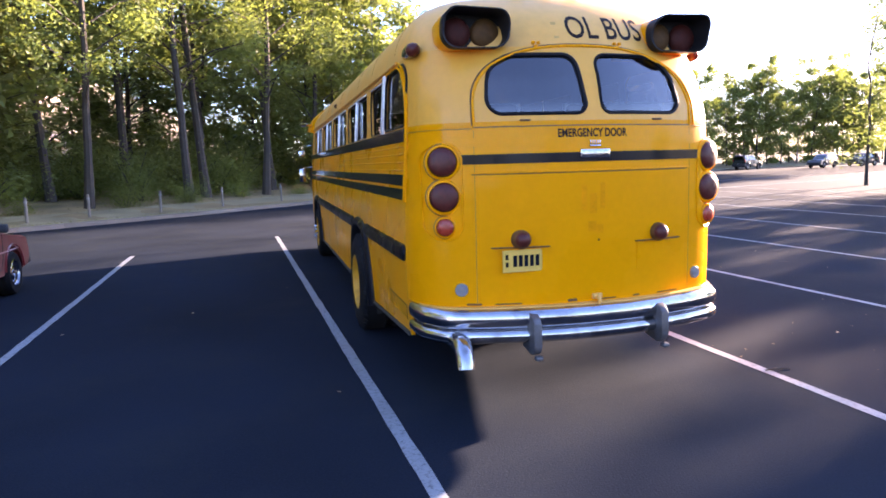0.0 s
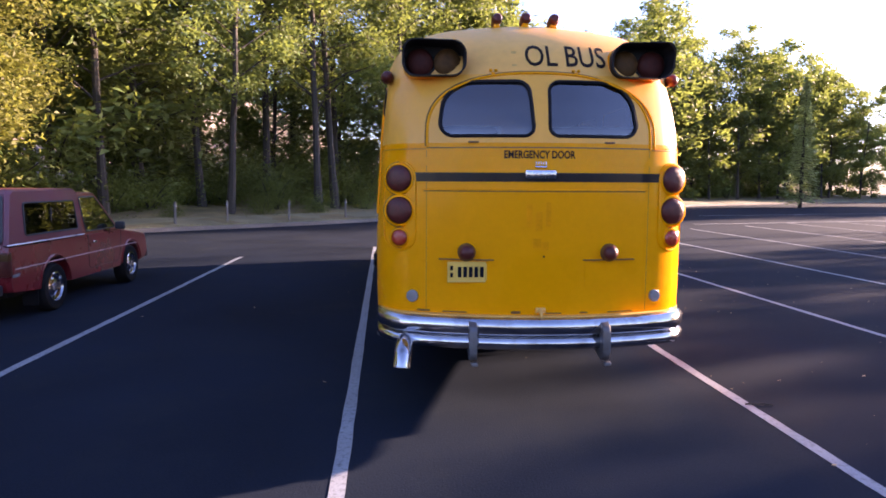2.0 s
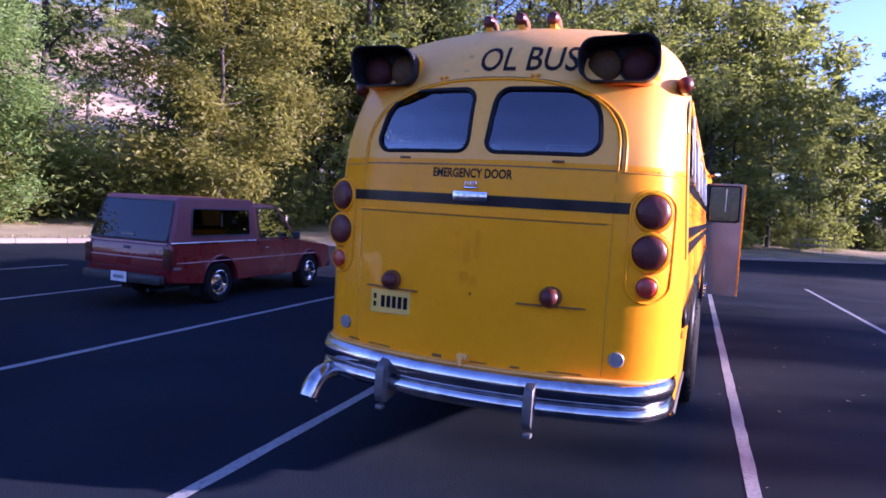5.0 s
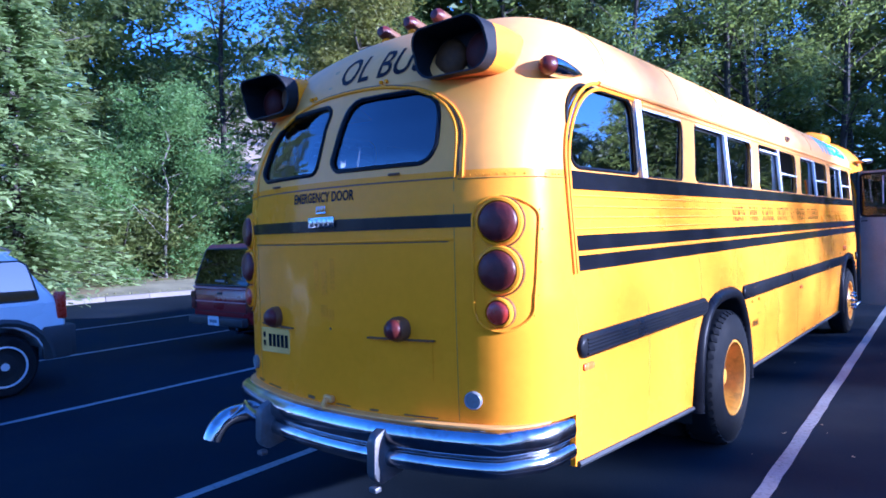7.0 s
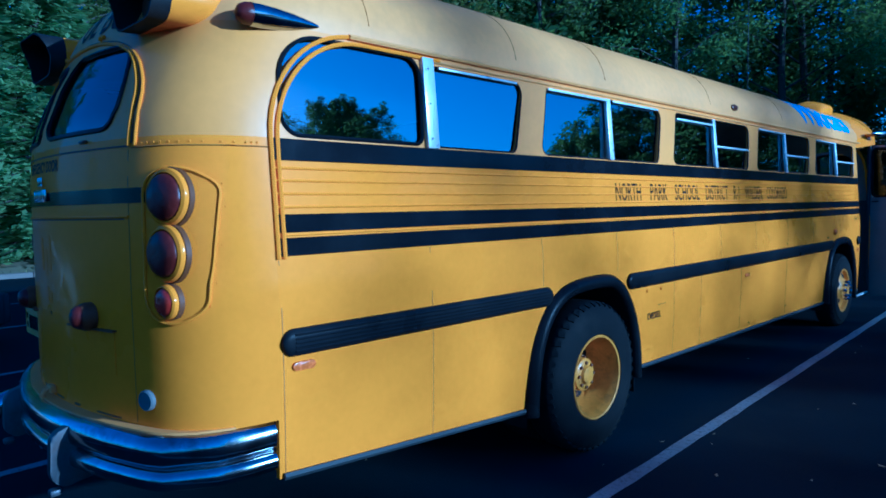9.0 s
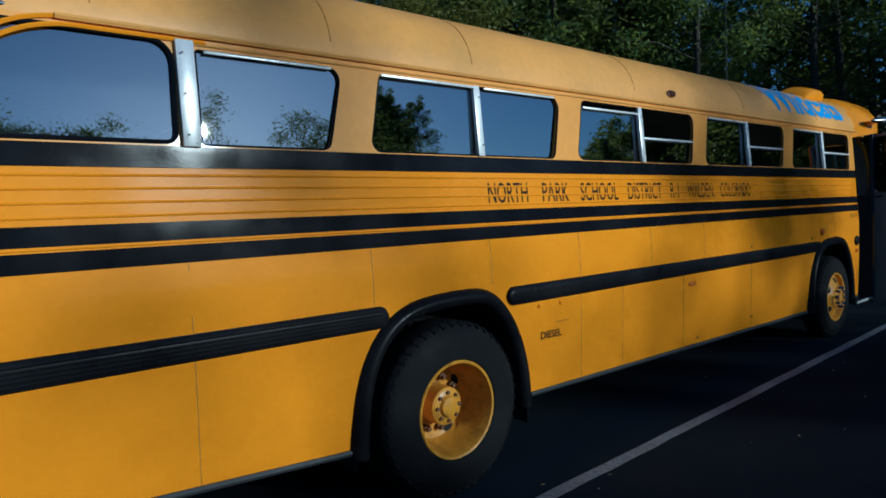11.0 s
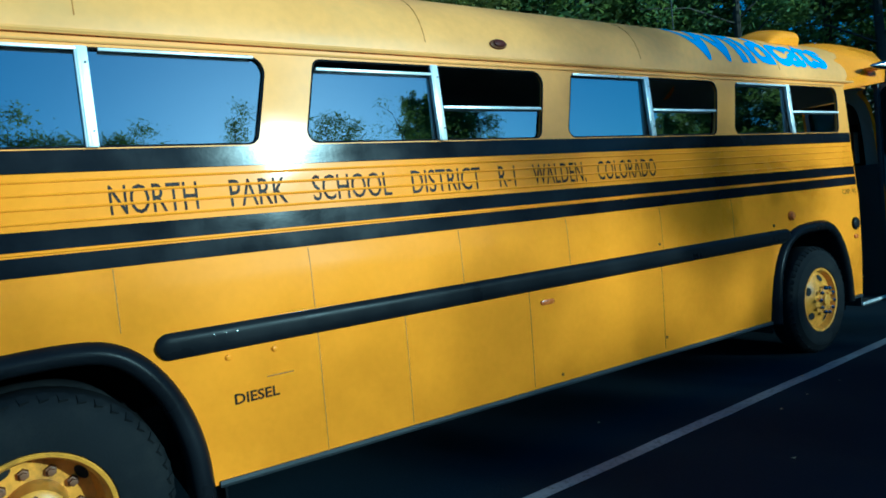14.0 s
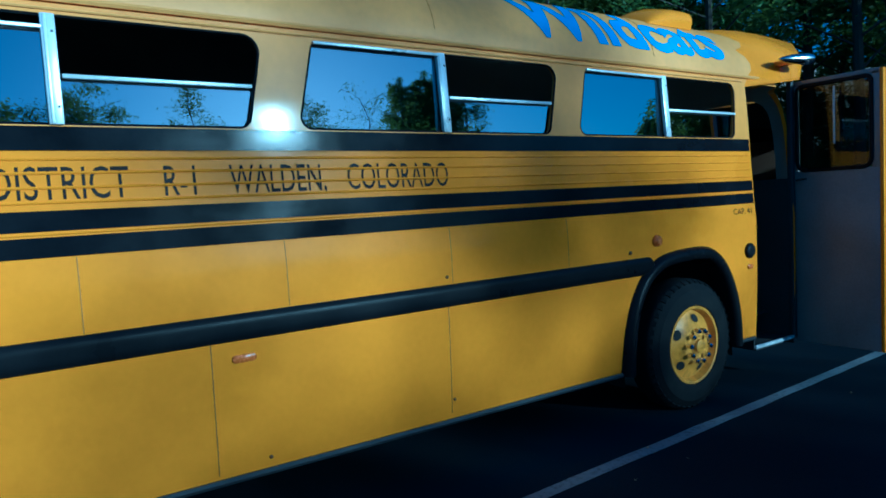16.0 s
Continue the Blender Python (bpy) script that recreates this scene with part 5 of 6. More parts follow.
def broad_tree(seed, height, crown_low, radius, material, bark, leaves, leaf_size, label, category="tree"):
    rnd = random.Random(seed)
    root = thing("tree", label, category)
    b = bmesh.new()
    lean = Vector((rnd.uniform(-.05, .05), rnd.uniform(-.05, .05), 0))
    n = 9
    trunk = [Vector((0, 0, -.3)) + (Vector((0, 0, 1)) + lean) * (height * .93 * i / n) + Vector((rnd.uniform(-.12, .12), rnd.uniform(-.12, .12), 0)) * (i / n) * 2 for i in range(n + 1)]
    r0 = height * .0085
    tube(b, trunk, [r0 * (1.35 if i == 0 else 1) * (1 - .85 * i / n) for i in range(n + 1)], seg=8)
    quads, tips = [], []
    limbs = int(10 + height * .9)
    for k in range(limbs):
        f = crown_low + (1 - crown_low) * (k + rnd.random()) / limbs
        f = min(.98, f)
        j = f * n / .98
        i = min(n - 1, int(j))
        p = trunk[i].lerp(trunk[i + 1], min(1, j - i))
        a = k * 2.4 + rnd.uniform(-.4, .4)
        span = (f - crown_low) / (1 - crown_low)
        reach = radius * (.35 + .9 * math.sin(math.pi * min(1, .12 + .85 * span)) ** .8) * rnd.uniform(.6, 1.15)
        e = p + Vector((math.cos(a), math.sin(a), rnd.uniform(.15, .75))) * reach
        m = p.lerp(e, .5) + Vector((0, 0, reach * .08))
        tube(b, [p, m, e], [r0 * .32 * (1 - .6 * f), r0 * .2 * (1 - .6 * f), .012], seg=5)
        for c in range(3):
            t = rnd.uniform(.35, 1.0)
            tips.append((p.lerp(e, t) + Vector((rnd.gauss(0, .3), rnd.gauss(0, .3), rnd.gauss(0, .3))), reach))
    part("trunk", b, bark, root)
    each = max(6, leaves // len(tips))
    for p, reach in tips:
        leaf_faces(rnd, p, each, .4 + .17 * reach, leaf_size, quads)
    part("crown", leaf_mesh("crown", quads, material), None, root)
    return root


def conifer(seed, height, radius, leaves, label):
    rnd = random.Random(seed)
    root = thing("conifer", label, "tree")
    b = bmesh.new()
    tube(b, [(0, 0, -.3), (.05, 0, height * .5), (0, 0, height)], [height * .014, height * .008, .01], seg=8)
    quads = []
    whorls = int(height * 2.1)
    for k in range(whorls):
        f = .06 + .92 * k / whorls
        z = height * f
        reach = radius * (1 - f) ** .85 + .15
        m = 6 if f < .8 else 4
        for j in range(m):
            a = j * 6.283 / m + k * .7 + rnd.uniform(-.25, .25)
            rr = reach * rnd.uniform(.65, 1.12)
            e = Vector((math.cos(a) * rr, math.sin(a) * rr, z - rr * .18))
            tube(b, [(0, 0, z), tuple(Vector((0, 0, z)).lerp(e, .5) + Vector((0, 0, .05))), tuple(e)], [.03 * (1 - f) + .01, .02 * (1 - f) + .008, .006], seg=4, caps=False)
            per = max(3, int(leaves / (whorls * m)))
            for q in range(per):
                t = rnd.uniform(.2, 1.0)
                c = Vector((0, 0, z)).lerp(e, t) + Vector((rnd.gauss(0, .12), rnd.gauss(0, .12), rnd.gauss(-.06, .1))) * (.5 + rr * .4)
                d = (Vector((math.cos(a + rnd.uniform(-.9, .9)), math.sin(a + rnd.uniform(-.9, .9)), rnd.uniform(-.4, .25)))).normalized()
                w = d.cross(Vector((rnd.gauss(0, .4), rnd.gauss(0, .4), 1))).normalized()
                s = rnd.uniform(.11, .24) * (1 if leaves > 20000 else 1.4)
                quads.append((c - d * s, c + w * s * .36, c + d * s, c - w * s * .36))
    part("trunk", b, BARK, root)
    part("crown", leaf_mesh("crown", quads, LEAF_C), None, root)
    return root


def bush(seed, radius, height, leaves, material, label):
    rnd = random.Random(seed)
    root = thing("bush", label, "bush")
    b = bmesh.new()
    quads = []
    for k in range(9):
        a = k * 2.4
        e = Vector((math.cos(a) * radius * rnd.uniform(.3, .9), math.sin(a) * radius * rnd.uniform(.3, .9), height * rnd.uniform(.5, 1)))
        tube(b, [(0, 0, -.1), tuple(e * .5 + Vector((0, 0, .1))), tuple(e)], [.03, .02, .008], seg=4)
        for t in (.45, .75, 1.0):
            leaf_faces(rnd, e * t, leaves // 27, radius * .7, .06, quads)
    part("stem", b, BARK, root)
    part("crown", leaf_mesh("crown", quads, material), None, root)
    return root


KINDS = [
    broad_tree(1, 19, .12, 3.1, LEAF_A, BARK, 14000, .12, "tall broadleaf tree with a dense dark green crown"),
    broad_tree(2, 23, .22, 3.4, LEAF_A, BARK, 14500, .12, "tall broadleaf tree with a dark bare lower trunk"),
    broad_tree(3, 17, .10, 3.2, LEAF_B, BIRCH, 13500, .11, "pale-barked tree with yellow-green leaves"),
    broad_tree(4, 21, .28, 2.8, LEAF_B, BIRCH, 11000, .11, "slender pale-barked tree with thin yellow-green crown"),
    broad_tree(5, 15, .03, 3.6, LEAF_A, BARK, 14500, .12, "broadleaf tree with leaves down to the ground"),
]
FAR_KINDS = [
    broad_tree(6, 19, .1, 3.3, LEAF_A, BARK, 4800, .27, "tall dark broadleaf tree deep in the woods"),
    broad_tree(7, 22, .15, 3.5, LEAF_B, BIRCH, 4800, .26, "tall yellow-green tree deep in the woods"),
    broad_tree(8, 15, .03, 3.6, LEAF_A, BARK, 5000, .27, "leafy tree deep in the woods, also added across the lot as shade"),
]
CON = [conifer(11, 13, 3.4, 30000, "dark green conifer with drooping branches"), conifer(12, 22, 3.2, 8500, "tall dark green conifer")]
BUSH = [bush(21, 1.3, 1.7, 3600, LEAF_A, "dark green bush at the edge of the woods"), bush(22, 1.0, 1.2, 3600, LEAF_B, "yellow-green bush at the edge of the woods")]
for ob in KINDS + FAR_KINDS + CON + BUSH:
    ob["group"] = "trees of the woods" if ob not in BUSH else "bushes under the trees"


used = set()
CONIFER_SPOTS = ((-20.0, 4.4), (-22.6, 1.2))
EDGE_SPOTS = ((-20.6, 9.3), (-15.6, 15.0))      # a bright young tree, and a large sunlit one
HEIGHT = {"A": 19, "B": 23, "C": 17, "D": 21, "E": 15, "F": 19, "G": 22, "H": 15, "K": 22}


def plant(ob, x, y, z, scale, turn):
    m = Matrix.Translation((x, y, z)) @ Matrix.Rotation(turn, 4, "Z")
    if ob.name not in used:
        used.add(ob.name)
        ob.matrix_basis = m @ Matrix.Diagonal((scale, scale, scale, 1))
        return ob
    q = copy_thing(ob, m)
    q.scale = (scale, scale, scale)
    return q


def gap(x, y):
    """Where the woods are thin and the slope behind shows through."""
    return -66 < math.degrees(math.atan2(x - 2.5, y + 2.9)) < -48


rnd = random.Random(31)
woods = along(smooth_line(KERB), 1.0)
total = 0.0
for row, (u0, step, kinds, jit) in enumerate([
        (4.6, 3.4, "BAACAEEE", .9), (7.5, 3.8, "AABCEEED", 1.4), (11, 3.8, "HHFHKHG", 2.2), (17, 4.6, "FHHK", 3), (25, 5.5, "FGH", 3)]):
    s = 0.0
    for i in range(len(woods) - 1):
        p = woods[i]
        s += 1.0
        if not (-6 - 3 * row < p.y < 80 and p.x < (62 if row > 1 else 105)) or s < step:
            continue
        s = rnd.uniform(-.25, .25) * step
        d = (woods[i + 1] - p).normalized()
        o = Vector((-d.y, d.x))
        u = u0 + rnd.uniform(-jit, jit) * .8
        q = p + o * u + d * rnd.uniform(-1, 1)
        k = rnd.choice("CCDCEA" if p.y < 13 and row < 2 else "GHFH" if p.x > 5 else kinds if row > 1 else "ABABAB")
        ob = {"A": KINDS[0], "B": KINDS[1], "C": KINDS[2], "D": KINDS[3], "E": KINDS[4], "F": FAR_KINDS[0], "G": FAR_KINDS[1], "H": FAR_KINDS[2], "K": CON[1]}[k]
        if any((q - Vector(c)).length < 3.2 for c in CONIFER_SPOTS + EDGE_SPOTS):
            continue
        if row > 0 and gap(q.x, q.y) and rnd.random() < (.35 if row == 1 else .6):
            continue
        size = rnd.uniform(.85, 1.15) * (.8 if row > 2 else 1)
        az = math.degrees(math.atan2(q.x, q.y + 4.5))
        low = interp([(-90, 40), (3, 40), (7, 11), (16, 10), (19, 17), (28, 16), (34, 7), (90, 6)], az)     # height of the woods' edge in degrees
        tall = HEIGHT[k] * size
        top = math.hypot(q.x, q.y + 4.5) * math.tan(radians(low)) + 1.8
        if tall > top:
            size *= max(.35, top / tall * rnd.uniform(.85, 1.1))
        if az > 30 or (6 < az < 17):
            ob = FAR_KINDS[2 if az > 30 or rnd.random() < .6 else 1] if rnd.random() < .8 else ob
        plant(ob, q.x, q.y, verge_height(u) - .05, size, rnd.uniform(0, 6.28))
for i in range(0, 2 * len(woods) - 2):
    p = woods[i // 2]
    i = i // 2
    if -6 < p.y < 60 and p.x < 45 and rnd.random() < .62:
        d = (woods[i + 1] - p).normalized()
        o = Vector((-d.y, d.x))
        u = rnd.uniform(3.8 if p.y < 13 else 5.5, 15)
        q = p + o * u
        plant(rnd.choice(BUSH), q.x, q.y, verge_height(u) - .1, rnd.uniform(.6, 1.2) * (1 + u * .07), rnd.uniform(0, 6.28))
for i in range(len(woods) - 1):                 # tall shrubs along the path
    p = woods[i]
    if -8 < p.y < 17 and p.x < -11:
        d = (woods[i + 1] - p).normalized()
        q = p + Vector((-d.y, d.x)) * rnd.uniform(4.2, 6.5)
        if min((q - Vector(c)).length for c in CONIFER_SPOTS) > 2:
            plant(BUSH[1 if i % 4 else 0], q.x, q.y, .25, rnd.uniform(1.6, 2.7), rnd.uniform(0, 6.28))
for i in range(len(woods) - 1):                 # low growth at the foot of the trees
    p = woods[i]
    if p.y > 13 and p.x < 12 and i % 4 == 1:
        d = (woods[i + 1] - p).normalized()
        q = p + Vector((-d.y, d.x)) * rnd.uniform(3.3, 4.3)
        plant(BUSH[0], q.x, q.y, .12, rnd.uniform(.4, .7), rnd.uniform(0, 6.28))
for k in range(26):                             # where the wood's edge bends
    x, y = rnd.uniform(-30, -13), rnd.uniform(9, 32)
    if (Vector((x, y)) - Vector((-10.6, 18.9))).dot(Vector((-.7, .7))) > 5 and x < -19.5 + max(0, y - 6) * .9 and not gap(x, y):
        plant(rnd.choice(FAR_KINDS), x, y, .6, rnd.uniform(.85, 1.15), rnd.uniform(0, 6.28))
for k in range(30):                             # scattered trees on the slope
    u, v = rnd.uniform(49, 88), rnd.uniform(-24, 22)
    z = interp([(44, 0), (52, 3), (60, 8), (70, 14), (84, 21), (104, 28)], u) * (1 - .3 * abs(v) / 60)
    plant(FAR_KINDS[2 if k % 3 else 1], -.77 * u + .64 * v, .64 * u + .77 * v, z - .8, rnd.uniform(.45, .85), rnd.uniform(0, 6.28))
for x, y, size, k in ((-33, 10.5, 1.1, 0), (-30.5, 14.6, 1.15, 2), (-34, 13, 1.2, 2)):        # where the thin place would show bare sky
    plant(FAR_KINDS[k], x, y, .8, size, x)
for (x, y), size in zip(CONIFER_SPOTS, (1.0, .9)):
    plant(CON[0], x, y, .3, size, x + y)
for (x, y), ob in zip(EDGE_SPOTS, (broad_tree(14, 7.4, .04, 2.7, LEAF_D, BIRCH, 24000, .08, "bright green young tree with leaves to the ground"),
                                   broad_tree(15, 13.5, .05, 3.0, LEAF_E, BARK, 42000, .115, "large sunlit yellow-green tree at the wood's edge"))):
    tagged(plant(ob, x, y, .3, 1.0, x), group="trees of the woods")
# sunny-side trees across the lot, and some behind, for window reflections and added shade
rnd = random.Random(77)


def sunward(hit_y, away, ob, size):
    """A tree whose shadow falls across the bus's side near hit_y."""
    plant(ob, 1.2 + away * math.sin(sa), hit_y + away * math.cos(sa), 0, size, rnd.uniform(0, 6.28))


GROVE = [
    broad_tree(9, 11.0, .1, 1.0, LEAF_A, BARK, 4800, .08, "slender young tree with a feathery crown across the lot"),
    broad_tree(10, 9.6, .14, 1.75, LEAF_A, BARK, 7000, .085, "young tree with a loose rounded crown across the lot, also added as shade"),
    broad_tree(17, 10.2, .12, 1.5, LEAF_A, BARK, 2100, .08, "young tree with a thin uneven crown across the lot"),
]
GROVE_TALL = (11.0, 9.6, 10.2)
for ob in GROVE:
    ob["group"] = "young trees across the lot"
# where the shadow falls, which kind, how tall
for hit_y, k, tall in ((-1.3, 2, 7.4), (0.3, 2, 8.0), (1.95, 0, 11.4), (3.5, 2, 8.2), (4.9, 2, 7.8), (6.9, 1, 10.9), (7.8, 1, 10.2), (9.4, 2, 8.8), (11.2, 2, 12.0), (13.4, 2, 10.8)):
    sunward(hit_y, 30.4 + rnd.uniform(-.8, .8), GROVE[k], tall / GROVE_TALL[k])
for k in range(16):                             # an unseen closed row, added to shade the ground behind the bus
    sunward(-2.6 - .9 * k + rnd.uniform(-.3, .3), 32 + 2.5 * (k % 2) + rnd.uniform(-.8, .8), GROVE[1], rnd.uniform(10.2, 11.4) / GROVE_TALL[1])
for k in range(9):                              # unseen low leafy trees between them, added to keep the sun off the ground
    sunward(-2.2 + 1.25 * k + rnd.uniform(-.3, .3), 30.4 + rnd.uniform(-.6, .6), FAR_KINDS[2], .545 if k < 2 else .46 if k in (4, 5, 6) else rnd.uniform(.485, .515))
plant(CON[1], 31, 47.5, 0, .5, 1.0)
SHADE_STAND = broad_tree(16, 30, .4, 3.0, LEAF_A, BARK, 7000, .24, "very tall tree in a stand far across the lot, added to shade the woods")
SHADE_STAND["group"] = "trees of the woods"
for k in range(12):                             # a far, tall stand out of view, added so its crowns shade the wood's edge
    sunward(24.8 + 1.05 * k + rnd.uniform(-.3, .3), 83 + rnd.uniform(-4, 6), SHADE_STAND, rnd.uniform(.93, 1.0))
for k in range(30):
    a = radians(rnd.uniform(78, 125))
    r = rnd.uniform(56, 72)
    plant(rnd.choice((*FAR_KINDS, CON[1])), r * math.sin(a), r * math.cos(a), 0, rnd.uniform(.4, .62), rnd.uniform(0, 6.28))
for k in range(16):
    a = radians(rnd.uniform(140, 245))
    r = rnd.uniform(60, 80)
    plant(rnd.choice(FAR_KINDS), r * math.sin(a), r * math.cos(a), 0, rnd.uniform(.4, .7), rnd.uniform(0, 6.28))
for k, ob in enumerate(KINDS + FAR_KINDS + CON + BUSH):
    if ob.name not in used:
        plant(ob, -27 + k, 26 + k, .8, 1.0, k)
# short posts along the verge
post = None
for x, y in ((-14.2, 17.2), (-12.6, 18.6), (-10.2, 20.6), (-8.6, 22.0), (-6.4, 23.6), (-4.2, 26.0), (-1.6, 28.6), (22, 51)):
    if post is None:
        b = bmesh.new()
        lathe(b, [(.05, -.1), (.05, .8), (.04, .86), (0, .87)], None, 10)
        post = thing("post", "short weathered wooden post in the verge", "post", "posts along the verge", at=pose(x, y, .2))
        part("stake", b, BIRCH, post)
        part("band", lathe(bmesh.new(), [(.052, .66), (.053, .67), (.053, .74), (.052, .75)], None, 10), REFLECTOR, post)
    else:
        copy_thing(post, pose(x, y, .2, 0, rnd.uniform(-4, 4), rnd.uniform(0, 360)))

# picnic table on the verge
table = thing("picnic_table", "weathered wooden picnic table on the dry verge", "table", at=pose(6.45, 37.5, .38, 0, 0, -8))
for k in range(4):
    part("tabletop_board", box(bmesh.new(), (0, -.3 + .2 * k, .75), (1.7, .18, .045), .006), BIRCH, table)
for y in (-.68, .68):
    part("bench_board", box(bmesh.new(), (0, y, .45), (1.7, .26, .045), .006), BIRCH, table)
for x in (-.6, .6):
    part("crosspiece", box(bmesh.new(), (x, 0, .41), (.05, 1.5, .09), .006), BIRCH, table)
    for s in (1, -1):
        part("leg", box(bmesh.new(), (x, s * .42, .34), (.05, .09, .86), .006, Matrix.Rotation(radians(s * 32), 4, "X")), BIRCH, table)

# ---- parked vehicles ----
def arc_pts(cx, cz, r, a0, a1, n=10):
    return [(cx + r * math.cos(radians(a0 + (a1 - a0) * i / n)), cz + r * math.sin(radians(a0 + (a1 - a0) * i / n))) for i in range(n + 1)]


def car_wheel(parent, x, y, r, side, rimmat, width=.2):
    X = Matrix.Translation((x, y, r)) @ Matrix.Rotation(side * math.pi / 2, 4, "Y")
    w = part("wheel", lathe(bmesh.new(), [(r * .62, .0), (r * .7, .012), (r * .9, .008), (r * .98, -.02), (r, -.05), (r, -width + .05), (r * .97, -width + .015), (r * .66, -width)], X, 36), TYRE, parent, "black tyre on a pale rim")
    part("rim", lathe(bmesh.new(), [(r * .63, -.05), (r * .63, .004), (r * .58, .01), (r * .55, -.02), (r * .4, -.035), (r * .3, -.02), (r * .16, -.012), (r * .15, .012), (0, .014)], X, 28), rimmat, w)
    for k in range(6):
        a = k * math.pi / 3
        part("hole", lathe(bmesh.new(), [(r * .075, 0), (0, .001)], X @ Matrix.Translation((r * .44 * math.cos(a), r * .44 * math.sin(a), -.028)), 8), HOLE, w)
    return w


def skin(outline, place, half, tumble, z_belt, seg=1):
    """A car's body from its side outline: closed, narrowing above the belt line."""
    b = bmesh.new()
    def hw(z):
        return half - max(0, z - z_belt) * tumble - max(0, .45 - z) * .1
    rows = []
    for f in (-1, -.94, 0, .94, 1):
        edge = .04 if abs(f) == 1 else 0
        c = Vector((sum(p[0] for p in outline) / len(outline), sum(p[1] for p in outline) / len(outline)))
        rows.append([b.verts.new((f * hw(p[1]), p[0] + (edge if p[0] < c.x else -edge) * 1.0, p[1] - (edge * .6 if p[1] > c.y else 0))) for p in outline])
    n = len(outline)
    for a, d in zip(rows, rows[1:]):
        for i in range(n):
            b.faces.new([a[i], a[(i + 1) % n], d[(i + 1) % n], d[i]])
    b.faces.new(rows[0][::-1]); b.faces.new(rows[-1])
    return b


def on_flank(half, tumble, belt, lift):
    return lambda a, c, d: Vector((d * (half - max(0, c - belt) * tumble + lift), a, c))


def pickup(at):
    """Nose towards +y, rear bumper at y = 0."""
    t = thing("pickup_truck", "older red pickup truck with a maroon canopy over its bed", "car", at=at)
    H, yr, yf, r = .82, 1.12, 3.78, .335
    low = [(0.06, .42), *[(a, b) for a, b in arc_pts(yr, .36, .42, 180, 0)], *[(a, b) for a, b in arc_pts(yf, .36, .42, 180, 0)], (4.46, .40), (4.55, .5), (4.55, .66), (4.5, .84), (3.42, .99), (2.1, 1.0), (.04, 1.0), (0.0, .9), (.02, .5)]
    part("body", skin(low, None, H, .12, .8), CAR_RED, t, "red painted body", smooth=30)
    cab = [(2.06, .98), (2.06, 1.58), (2.14, 1.63), (2.72, 1.635), (2.82, 1.61), (3.44, 1.0)]
    part("cab", skin(cab, None, H - .05, .18, .98), CAR_RED, t, "red cab", smooth=30)
    can = [(.03, 1.005), (.24, 1.64), (.32, 1.69), (1.95, 1.70), (2.04, 1.67), (2.04, 1.005)]
    part("canopy", skin(can, None, H - .01, .12, 1.0), CANOPY_RED, t, "maroon fibreglass canopy", smooth=30)
    P = on_flank(H - .01, .12, 1.0, .0)
    C = on_flank(H - .05, .18, .98, .0)
    for s in (1, -1):
        o = rounded([(.45, 1.1, .04), (1.86, 1.1, .04), (1.86, 1.52, .05), (.52, 1.52, .05)], 5)
        w = part("canopy_window", prism(bmesh.new(), o, lambda a, c, d: P(a, c, s) + Vector((s * d, 0, 0)), -.01, .006), CAR_GLASS, t, "dark canopy window")
        part("window_frame", tube(bmesh.new(), [P(a, c, s) + Vector((s * .004, 0, 0)) for a, c in dense(o, .1, True)], .012, seg=6, closed=True), TRIM_DARK, w)
        part("window_bar", box(bmesh.new(), P(1.15, 1.27, s) + Vector((s * .004, 0, 0)), (.012, .02, .34)), TRIM_DARK, w)
        o = rounded([(2.2, 1.03, .03), (3.28, 1.03, .03), (2.74, 1.56, .04), (2.2, 1.56, .04)], 5)
        w = part("door_window", prism(bmesh.new(), o, lambda a, c, d: C(a, c, s) + Vector((s * d, 0, 0)), -.01, .006), CAB_GLASS, t, "cab side window")
        part("window_frame", tube(bmesh.new(), [C(a, c, s) + Vector((s * .003, 0, 0)) for a, c in dense(o, .1, True)], .012, seg=6, closed=True), TRIM_DARK, w)
        part("rail", box(bmesh.new(), (s * (H - .005), 1.03, 1.005), (.02, 2.0, .018), .005), ALU, t)
        part("door_line", tube(bmesh.new(), [(s * (H + .001), 2.14, 1.0), (s * (H + .001), 2.14, .5), (s * (H - .002), 2.2, .46), (s * (H - .002), 3.2, .46), (s * (H + .001), 3.32, .62), (s * (H + .001), 3.36, .98)], .004, seg=5), TRIM_DARK, t)
        part("door_handle", box(bmesh.new(), (s * (H + .01), 2.34, .86), (.02, .13, .03), .008), CHROME, t, "chrome handle")
        part("side_moulding", box(bmesh.new(), (s * (H + .004), 2.1, .70), (.012, 3.9, .02), .005), PALE_STRIPE, t, "pale stripe along the flank")
        part("mirror", box(bmesh.new(), (s * (H + .09), 3.12, 1.07), (.16, .08, .13), .03), TRIM_DARK, t, "black door mirror")
        lamp = part("tail_lamp", box(bmesh.new(), (s * (H - .05), .035, .77), (.12, .09, .3), .012), RED_LENS, t, "red and amber tail lamp")
        part("amber_lens", box(bmesh.new(), (s * (H - .05), .03, .86), (.122, .095, .09), .008), POD_AMBER, lamp)
        part("arch_trim", tube(bmesh.new(), [(s * (H + .002), a, b) for a, b in arc_pts(yr, .36, .425, 175, 5)], .014, seg=6), CAR_RED, t)
        part("arch_trim", tube(bmesh.new(), [(s * (H + .002), a, b) for a, b in arc_pts(yf, .36, .425, 175, 5)], .014, seg=6), CAR_RED, t)
        for wy in (yr, yf):
            car_wheel(t, s * (H - .01), wy, r, s, CHROME)
        part("mud_flap", box(bmesh.new(), (s * (H - .12), yr - .44, .28), (.2, .012, .26)), RUBBER, t)
